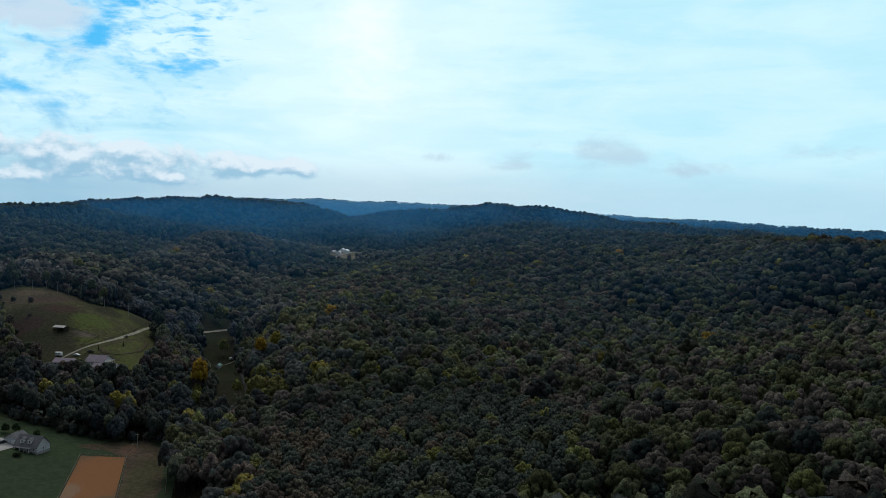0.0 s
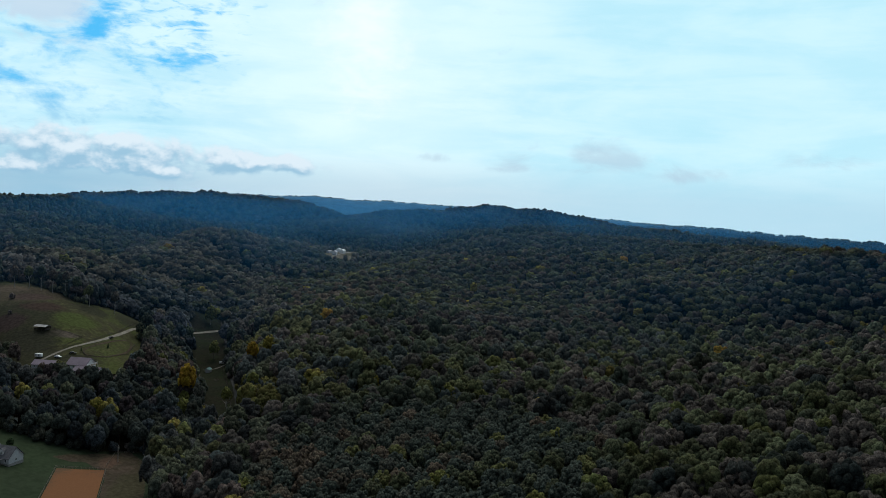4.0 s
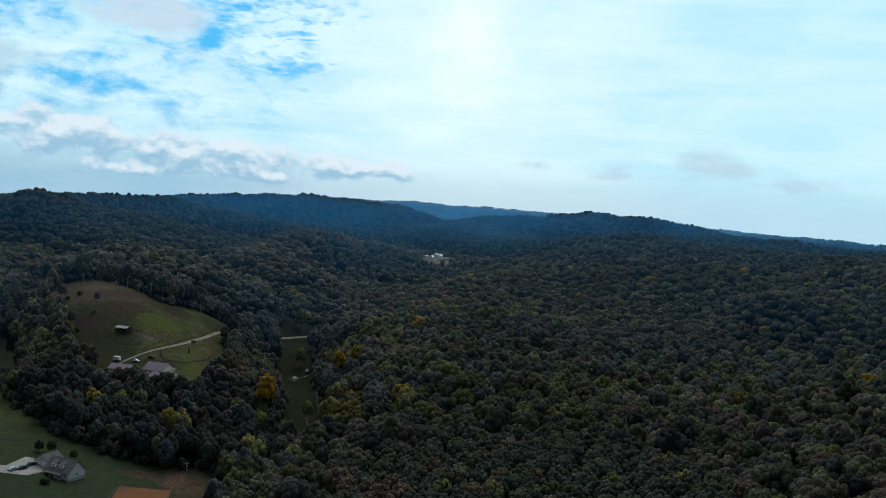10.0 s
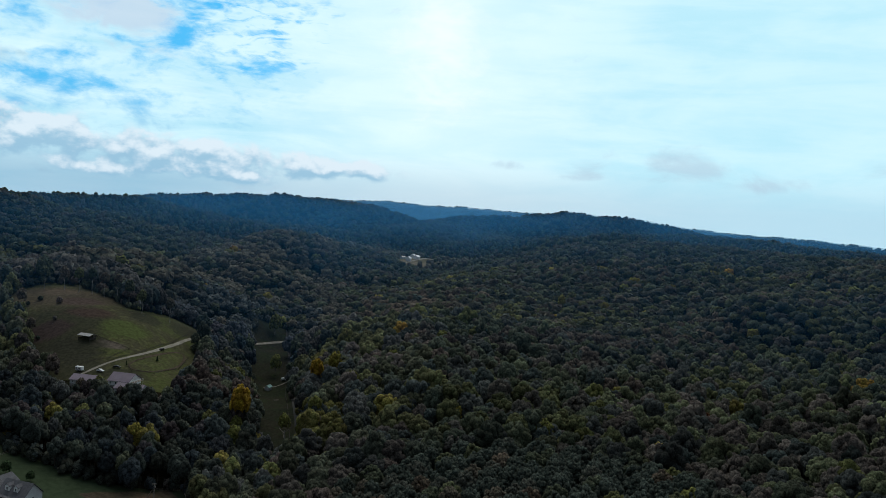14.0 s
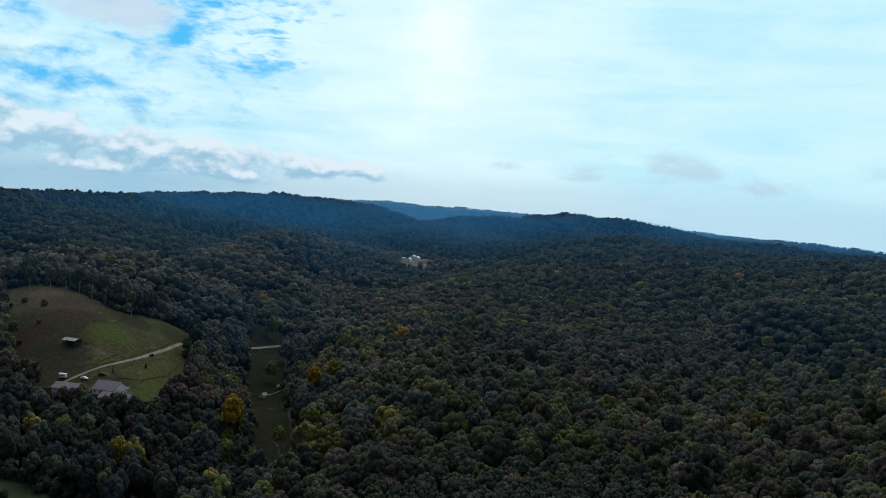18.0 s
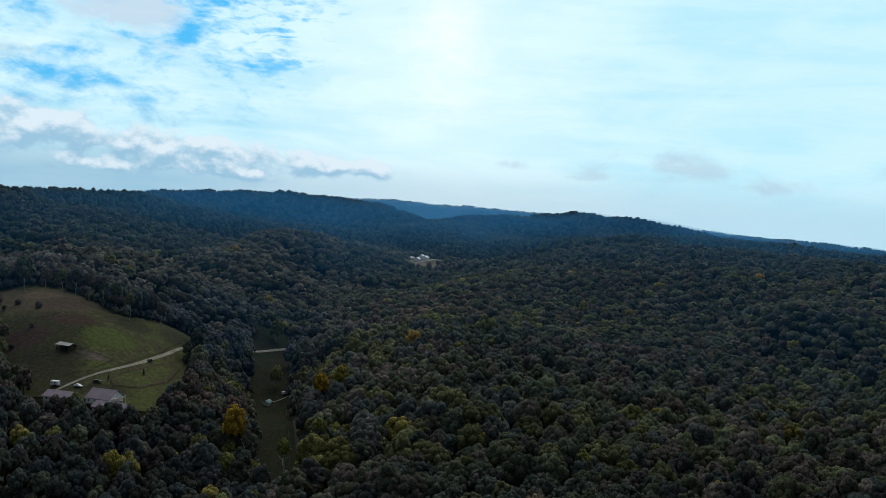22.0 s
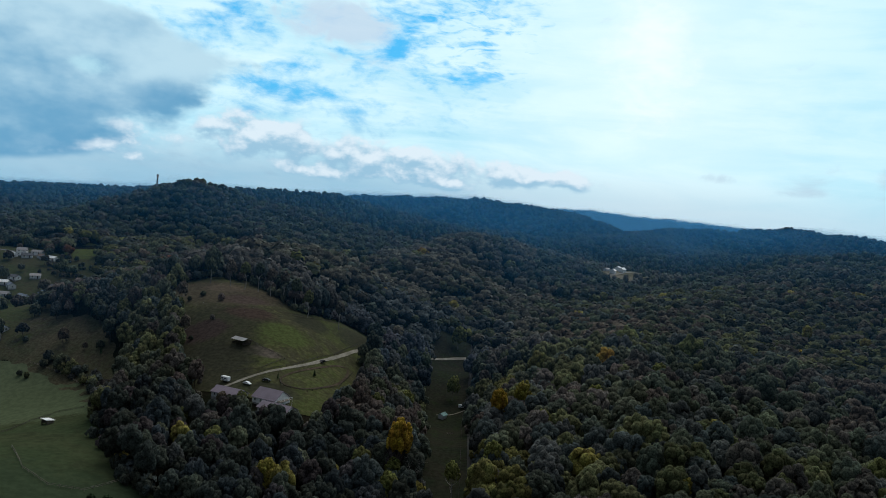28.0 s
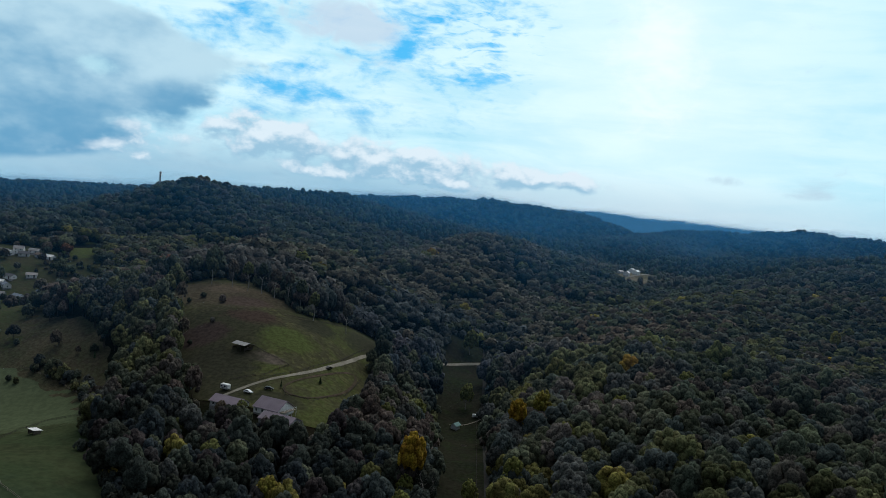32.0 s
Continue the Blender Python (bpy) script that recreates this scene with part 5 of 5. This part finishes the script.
car(-163, 445, 62, PALE_CAR, "pale blue car parked on the concrete pad")
car(-160.3, 448.5, 62, BLUE_CAR, "dark blue car parked on the concrete pad")
car(-159, 454, 62, BLACK_CAR, "black car parked near the garage")
car(-159.5, 593, -20, WHITE_CAR, "white car parked beside the mauve-roofed barn")
car(-152, 599, 10, BLACK_CAR, "dark car parked beside the gravel driveway")
car(-139.5, 650, 75, BLACK_CAR, "dark car standing at the loop track")
car(-65, 699, 20, WHITE_CAR, "white-topped van beside the valley lane", van=True)
car(-181, 572, 10, WHITE_CAR, "pale car half hidden by the creek woods")

# ---------- mauve-roofed farm buildings ----------
house("long_barn", -162.5, 580, -14, 15, 8.5, 2.7, 4.9, SIDING, PURPLE_METAL, "long pale barn with a mauve metal roof", seams=0.9)
hb = house("lodge", -142, 581, -16, 13, 12, 2.9, 6.4, WHITE_PAINT, PURPLE_METAL, "white lodge with a broad mauve metal roof", seams=0.9, z=level(-142, 581) - 0.3, deep=5)
dk = boxed("balcony", 6.55, 9.0, -4.5, 4.5, 2.3, 2.45, WOOD, hb)
for y in (-4.4, -1.5, 1.5, 4.4):
    boxed("balcony_post", 8.8, 8.95, y - 0.07, y + 0.07, -0.6, 3.4, WHITE_PAINT, dk)
boxed("balcony_rail", 8.82, 8.92, -4.5, 4.5, 3.3, 3.42, WHITE_PAINT, dk)
house("lodge_wing", -135, 571, -16, 16, 9.0, 2.4, 4.5, SIDING, PURPLE_METAL, "long wing with a mauve metal roof below the lodge", seams=0.9, z=level(-142, 581) - 2.2, deep=3.5)


def open_barn(x, y, turn):
    b = standing("pole_barn", x, y, turn, "open-sided pole barn with a pale metal roof on the hill field", "barn")
    for xx in (-4.3, -1.45, 1.45, 4.3):
        for yy in (-2.8, 2.8):
            boxed("post", xx - 0.1, xx + 0.1, yy - 0.1, yy + 0.1, -0.8, 2.8, DARK_WOOD, b)
    gable_roof(b, -4.4, 4.4, 2.9, 2.8, 3.7, PALE_METAL, 0.5, 0.1, seams=0.9)
    for k in range(7):
        boxed("board", -4.4, 4.4, 2.86, 2.9, 0.1 + 0.36 * k, 0.43 + 0.36 * k, WOOD, b)
    for s in (-4.3, 4.3):
        boxed("side_wall", s - 0.03, s + 0.03, -2.7, 2.7, 0.2, 1.3, DARK_WOOD, b)
    boxed("manger", -3, 3, 1.9, 2.5, 0.2, 0.9, WOOD, b)


open_barn(-181.5, 634, -24)


def camper(x, y, turn):
    c = standing("camper_trailer", x, y, turn, "white camper trailer parked at the edge of the hill field", "trailer", sink=-0.3)
    boxed("body", -2.2, 2.2, -1.15, 1.15, 0.6, 2.8, WHITE_PAINT, c, bevel=0.18)
    for s in (-1, 1):
        for xx in (-1.3, 0.5):
            boxed("window", xx - 0.5, xx + 0.5, s * 1.16 - 0.02, s * 1.16 + 0.02, 1.5, 2.2, GLASS, c)
        boxed("stripe", -2.1, 2.1, s * 1.155 - 0.01, s * 1.155 + 0.01, 1.0, 1.2, BLUE_CAR, c)
        for xx in (-0.4, 0.4):
            bm = bmesh.new()
            bmesh.ops.create_cone(bm, cap_ends=True, segments=14, radius1=0.34, radius2=0.34, depth=0.22, matrix=Matrix.Translation((xx, s * 1.0, 0.34)) @ Euler((math.pi / 2, 0, 0)).to_matrix().to_4x4())
            part("wheel", bm, RUBBER, c)
    boxed("door", 1.3, 1.95, -1.19, -1.15, 0.75, 2.5, SIDING, c)
    boxed("drawbar", 2.2, 3.4, -0.06, 0.06, 0.5, 0.62, STEEL, c)
    boxed("jockey_wheel", 3.1, 3.26, -0.08, 0.08, 0.0, 0.5, RUBBER, c)


camper(-172, 595.5, -15)


def run_in_shed(x, y, turn):
    s = standing("run_in_shed", x, y, turn, "small white-roofed run-in shed in the fenced pasture", "shed")
    for xx in (-2.2, 2.2):
        for yy, hh in ((-1.7, 2.7), (1.7, 2.2)):
            boxed("post", xx - 0.08, xx + 0.08, yy - 0.08, yy + 0.08, -0.6, hh, WOOD, s)
    boxed("back_wall", -2.3, 2.3, 1.72, 1.8, 0.1, 2.15, WOOD, s)
    for xx in (-2.3, 2.24):
        boxed("side_wall", xx, xx + 0.06, -1.6, 1.7, 0.1, 2.2, WOOD, s)
    bm = bmesh.new()
    vs = [bm.verts.new(p) for p in ((-2.7, -2.3, 2.8), (2.7, -2.3, 2.8), (2.7, 2.3, 2.2), (-2.7, 2.3, 2.2))]
    f = bm.faces.new(vs)
    up = bmesh.ops.extrude_face_region(bm, geom=[f])
    bmesh.ops.translate(bm, verts=[v for v in up["geom"] if isinstance(v, bmesh.types.BMVert)], vec=(0, 0, 0.1))
    bmesh.ops.recalc_face_normals(bm, faces=bm.faces[:])
    part("roof", bm, WHITE_PAINT, s)


run_in_shed(-244, 561, -25)
house("teal_shed", -74, 681, 70, 4.6, 3.2, 2.5, 3.6, SIDING, TEAL_METAL, "small white shed with a teal metal roof in the meadow", seams=0.8, detail=False)
boxed_thing = standing("burn_crate", -64, 647, 20, "low weathered timber crate on the meadow", "crate")
for k in range(3):
    boxed("slat", -1.5, 1.5, -0.9, -0.82, 0.1 + 0.28 * k, 0.32 + 0.28 * k, WOOD, boxed_thing)
    boxed("slat", -1.5, 1.5, 0.82, 0.9, 0.1 + 0.28 * k, 0.32 + 0.28 * k, WOOD, boxed_thing)
for xx in (-1.5, 1.42):
    boxed("end", xx, xx + 0.08, -0.82, 0.82, 0.05, 0.9, WOOD, boxed_thing)
ribbon("shed_path", [(-78, 684), (-71, 687), (-65, 693), (-62, 697)], 0.8, GRAVEL, 0.45, "short gravel path past the teal shed", "path")


def utility_pole(x, y, height, label, mat=None, arms=1, turn=0):
    p = standing("utility_pole", x, y, turn, label, "pole")
    bm = bmesh.new()
    bmesh.ops.create_cone(bm, cap_ends=True, segments=10, radius1=0.24, radius2=0.16, depth=height + 1, matrix=Matrix.Translation((0, 0, height / 2 - 0.5)))
    part("pole", bm, mat or PALE_BARK, p)
    for k in range(arms):
        z = height - 0.5 - 0.9 * k
        arm = boxed("crossarm", -1.1, 1.1, -0.2, -0.1, z - 0.06, z + 0.06, WOOD, p)
        for xx in (-1.0, -0.4, 0.4, 1.0):
            bm = bmesh.new()
            bmesh.ops.create_cone(bm, cap_ends=True, segments=8, radius1=0.06, radius2=0.04, depth=0.18, matrix=Matrix.Translation((xx, -0.15, z + 0.15)))
            part("insulator", bm, WHITE_PAINT, arm)
    bm = bmesh.new()
    bmesh.ops.create_cone(bm, cap_ends=True, segments=12, radius1=0.26, radius2=0.26, depth=0.8, matrix=Matrix.Translation((0.36, 0, height - 1.8)))
    part("transformer", bm, STEEL, p)
    return p


utility_pole(-95, 472, 9.5, "pale wooden utility pole in the earth lot")
utility_pole(-117.5, 626, 6, "pale utility pole beside the loop track", turn=30)
for n, (x, y) in enumerate([(-30, 505), (-44, 596), (-57, 690), (-72, 800)]):
    utility_pole(x, y, 9.0, "grey utility pole along the valley lane", turn=10)


# ---------- fences ----------
def fence(name, line, gap, height, label, rails=2, mat=None):
    f = new(name)
    f.matrix_world = Matrix.Translation((*line[0], level(*line[0])))
    inv = f.matrix_world.inverted()
    tagged(f, label, "fence")
    mat = mat or WOOD
    spots = []
    for (ax, ay), (bx, by) in zip(line, line[1:]):
        n = max(1, round(math.hypot(bx - ax, by - ay) / gap))
        spots += [(ax + (bx - ax) * i / n, ay + (by - ay) * i / n) for i in range(n)]
    spots.append(line[-1])
    base = box(bmesh.new(), -0.08, 0.08, -0.08, 0.08, -0.2, height, 0.02)
    me = bpy.data.meshes.new("post")
    base.to_mesh(me)
    base.free()
    me.materials.append(mat)
    for x, y in spots:
        p = new("post", me)
        p.parent = f
        p.matrix_local = inv @ Matrix.Translation((x, y, level(x, y) + 0.25))
    for (ax, ay), (bx, by) in zip(spots, spots[1:]):
        for r in range(rails):
            z = 0.25 + height * (r + 1) / (rails + 0.35)
            a, b = Vector((ax, ay, level(ax, ay) + z)), Vector((bx, by, level(bx, by) + z))
            d = (b - a).normalized()
            s = Vector((-d.y, d.x, 0)).normalized() * 0.03
            u = Vector((0, 0, 0.07))
            bm = bmesh.new()
            q = [bm.verts.new(inv @ (p + si * s + ui * u)) for p in (a, b) for si, ui in ((-1, -1), (1, -1), (1, 1), (-1, 1))]
            for i in range(4):
                j = (i + 1) % 4
                bm.faces.new((q[i], q[j], q[4 + j], q[4 + i]))
            part("rail", bm, mat, f)
    return f


fence("arena_fence", [(-113.5, 389), (-120.5, 454.5), (-98, 459.5), (-88.5, 393)], 3.6, 1.3, "weathered post-and-rail fence round the riding arena")
fence("lot_fence", [(-99, 465), (-99, 485), (-86, 489), (-76, 460), (-68, 402)], 4.0, 1.2, "low wooden fence round the earth lot")
fence("pasture_fence", [(-310, 637), (-281, 627), (-245, 606), (-222, 570), (-197, 535), (-175, 508), (-160, 501)], 4.5, 1.2, "grey post-and-rail fence along the pasture edge")
fence("cross_fence", [(-256, 515), (-254, 543), (-260, 570), (-254, 584), (-242, 586), (-230, 583)], 4.5, 1.2, "dark fence across the open pasture", mat=DARK_WOOD)
fence("paddock_fence", [(-222, 507), (-200, 484), (-184, 476), (-172, 480), (-166, 500)], 4.5, 1.2, "weathered fence beside the farmhouse paddock")
fence("pen_fence", [(-177, 637), (-167, 633), (-154, 629), (-160, 612), (-174, 604)], 4.0, 1.1, "dark fence round the trodden pen below the pole barn", mat=DARK_WOOD)
fence("loop_fence", [(-147, 604), (-143, 597), (-131, 602), (-124, 631), (-126, 665)], 4.0, 1.1, "dark fence round the lawn of the loop track", mat=DARK_WOOD)
fence("drive_fence", [(-160, 606), (-148, 626), (-139, 670), (-138, 716)], 5.0, 1.1, "dark fence along the gravel driveway", mat=DARK_WOOD)
fence("lane_fence", [(-37, 500), (-46, 560), (-53, 610), (-65, 702)], 5.0, 1.1, "dark fence along the valley lane", mat=DARK_WOOD)


# ---------- small town, far village, mast ----------
ROOFS = [SHINGLE, PALE_METAL, WHITE_PAINT, material("brown_shingle", (0.14, 0.10, 0.08), 0.9, scale=0.5, grain=12, spread=0.2, bump=0.4), material("blue_grey_roof", (0.17, 0.20, 0.25), 0.7, scale=0.5, grain=12, spread=0.1, bump=0.2)]
TOWN_HILL = [  # x, y, turn, length, width, eave, ridge, roof, label
    (-498, 877, 20, 13, 9, 5.6, 8.4, 1, "tall white house above the small town"),
    (-503, 869, -15, 16, 9, 3, 5, 2, "white-roofed house in the small town"),
    (-490, 873, 30, 14, 8, 3, 5.2, 0, "pale house with a grey roof in the small town"),
    (-489, 886, 5, 15, 9, 3, 5, 1, "pale metal-roofed house in the small town"),
    (-478, 877, -30, 13, 8, 3, 5, 3, "brown-roofed house among the town's trees"),
    (-467, 876, -5, 12, 8, 3, 5, 2, "white-roofed house beside the green knoll"),
]
TOWN_LOW = [
    (-438, 801, -25, 19, 10, 3.2, 5.6, 4, "long white house with a blue-grey roof"),
    (-427, 793, 65, 11, 8, 3.2, 5.2, 4, "white side wing with a blue-grey roof"),
    (-427, 812, -20, 15, 9, 3, 5.4, 4, "blue-grey roofed house behind a hedge of trees"),
    (-428, 826, 35, 12, 8, 3, 5, 0, "grey-roofed house in the small town"),
    (-455, 800, 10, 15, 9, 3, 5.2, 1, "pale metal-roofed house at the town's edge"),
    (-461, 816, -40, 14, 9, 3.2, 5.4, 4, "blue-grey roofed house at the town's edge"),
    (-470, 818, 20, 13, 8, 3, 5, 2, "white-roofed house at the town's edge"),
    (-469, 830, -10, 14, 9, 3, 5, 0, "grey-roofed house in the small town"),
    (-456, 839, 30, 13, 8, 3, 5, 1, "pale house in the small town"),
    (-355, 671, -20, 11, 7, 2.6, 4.2, 4, "small white outbuilding with a blue roof"),
    (-440, 776, -30, 12, 8, 3, 5, 0, "grey-roofed cottage under trees"),
]
for x, y, turn, l, w, e, r, k, lab in TOWN_HILL + TOWN_LOW:
    house("town_house", x, y, turn, 0.62 * l, 0.66 * w, 0.9 * e, 0.85 * r, WHITE_PAINT if k != 3 else SIDING, ROOFS[k], lab, group="houses of the small town", rows=2 if e > 5 else 1)
VILLAGE = [(50, 1381, 70, 9, 7, 4, 6.2), (55, 1364, 62, 9, 7, 4, 6.2), (42, 1348, 75, 9, 7, 4, 6.2), (34, 1364, 40, 7, 6, 3, 4.6), (108, 1416, -8, 8, 6, 3, 4.6), (10, 1325, 60, 10, 7, 3, 4.8), (124, 1420, 10, 6, 5, 3, 4.5)]
for n, (x, y, turn, l, w, e, r) in enumerate(VILLAGE):
    house("village_building", x, y, turn, l, w, e, r, WHITE_PAINT if n < 3 else SIDING, ROOFS[2] if n < 3 else ROOFS[1], "white-roofed building in the far village" if n < 3 else "pale house at the edge of the far village", group="buildings of the far village", detail=False)


def mast(x, y, top):
    z = level(x, y)
    m = standing("radio_mast", x, y, 20, "slim grey lattice radio mast on the wooded hilltop", "mast")
    h = top - z
    for s in ((-1, -1), (1, -1), (0, 1)):
        bm = bmesh.new()
        a, b = Vector((s[0] * 1.3, s[1] * 1.3, -1)), Vector((s[0] * 0.3, s[1] * 0.3, h))
        q = [bm.verts.new(p + Vector((dx, dy, 0))) for p in (a, b) for dx, dy in ((-0.3, -0.3), (0.3, -0.3), (0.3, 0.3), (-0.3, 0.3))]
        for i in range(4):
            bm.faces.new((q[i], q[(i + 1) % 4], q[4 + (i + 1) % 4], q[4 + i]))
        part("leg", bm, STEEL, m)
    for k in range(9):
        f = 1.3 - 1.0 * (k + 0.5) / 9
        zz = h * (k + 0.5) / 9
        boxed("brace", -f, f, -f - 0.08, -f + 0.08, zz - 0.09, zz + 0.09, STEEL, m)
        boxed("brace", -f * 0.6, -f * 0.6 + 0.12, -f, f, zz - 0.09, zz + 0.09, STEEL, m)
    for zz in (h * 0.85, h * 0.95):
        boxed("antenna", -1.2, 1.2, -1.2, 1.2, zz - 0.8, zz + 0.8, WHITE_PAINT, m)


mast(-496, 1100, level(-496, 1100) + 24)


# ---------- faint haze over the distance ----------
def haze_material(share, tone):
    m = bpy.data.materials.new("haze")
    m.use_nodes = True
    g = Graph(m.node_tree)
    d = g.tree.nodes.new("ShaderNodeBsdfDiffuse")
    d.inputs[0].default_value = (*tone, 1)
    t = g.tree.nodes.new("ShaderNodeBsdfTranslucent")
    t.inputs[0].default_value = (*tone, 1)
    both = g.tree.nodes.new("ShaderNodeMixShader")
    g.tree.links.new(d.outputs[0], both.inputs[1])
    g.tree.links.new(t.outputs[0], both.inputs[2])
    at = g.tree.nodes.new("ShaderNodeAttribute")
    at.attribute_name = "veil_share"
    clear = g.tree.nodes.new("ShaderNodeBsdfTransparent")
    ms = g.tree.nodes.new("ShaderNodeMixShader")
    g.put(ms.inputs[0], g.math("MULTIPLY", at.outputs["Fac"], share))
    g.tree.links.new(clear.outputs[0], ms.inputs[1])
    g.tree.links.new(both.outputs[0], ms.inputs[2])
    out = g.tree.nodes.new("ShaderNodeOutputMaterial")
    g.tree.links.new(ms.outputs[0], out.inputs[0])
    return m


FLIGHT_LEVEL = 125.0


def haze(radius, share, tone):
    """A see-through tinted sheet that imitates haze over the far valleys and thins out to the ground and upwards."""
    na, nz = 210, 18
    ang = np.radians(np.linspace(-52, 52, na))
    x, y = radius * np.sin(ang), radius * np.cos(ang)
    foot = ground(x, y)
    # the sheet ends at the skyline behind it, as seen from flight level
    far = np.arange(radius, 4900, 25.0)[:, None]
    crest = ((ground(far * np.sin(ang), far * np.cos(ang)) + 14 - FLIGHT_LEVEL) / far).max(0)
    top = np.maximum(FLIGHT_LEVEL + radius * crest, foot + 12)
    u = np.linspace(0, 1, nz)[:, None]
    z = foot + (top - foot) * u
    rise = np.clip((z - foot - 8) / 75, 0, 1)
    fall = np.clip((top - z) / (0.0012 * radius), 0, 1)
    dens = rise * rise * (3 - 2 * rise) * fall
    v = np.stack([np.broadcast_to(x, z.shape), np.broadcast_to(y, z.shape), z], -1).reshape(-1, 3)
    idx = np.arange(nz * na).reshape(nz, na)
    f = np.stack([idx[:-1, :-1], idx[:-1, 1:], idx[1:, 1:], idx[1:, :-1]], -1).reshape(-1, 4)
    ob = mesh_from("haze_veil", v, f, haze_material(share, tone), smooth=True)
    at = ob.data.attributes.new("veil_share", "FLOAT", "POINT")
    at.data.foreach_set("value", dens.ravel().astype(np.float32))
    return tagged(ob, "faint blue see-through sheet imitating haze over the distant valleys", "haze", kind="structure")


# added sheets: radius, opacity and the blue tint that imitates haze
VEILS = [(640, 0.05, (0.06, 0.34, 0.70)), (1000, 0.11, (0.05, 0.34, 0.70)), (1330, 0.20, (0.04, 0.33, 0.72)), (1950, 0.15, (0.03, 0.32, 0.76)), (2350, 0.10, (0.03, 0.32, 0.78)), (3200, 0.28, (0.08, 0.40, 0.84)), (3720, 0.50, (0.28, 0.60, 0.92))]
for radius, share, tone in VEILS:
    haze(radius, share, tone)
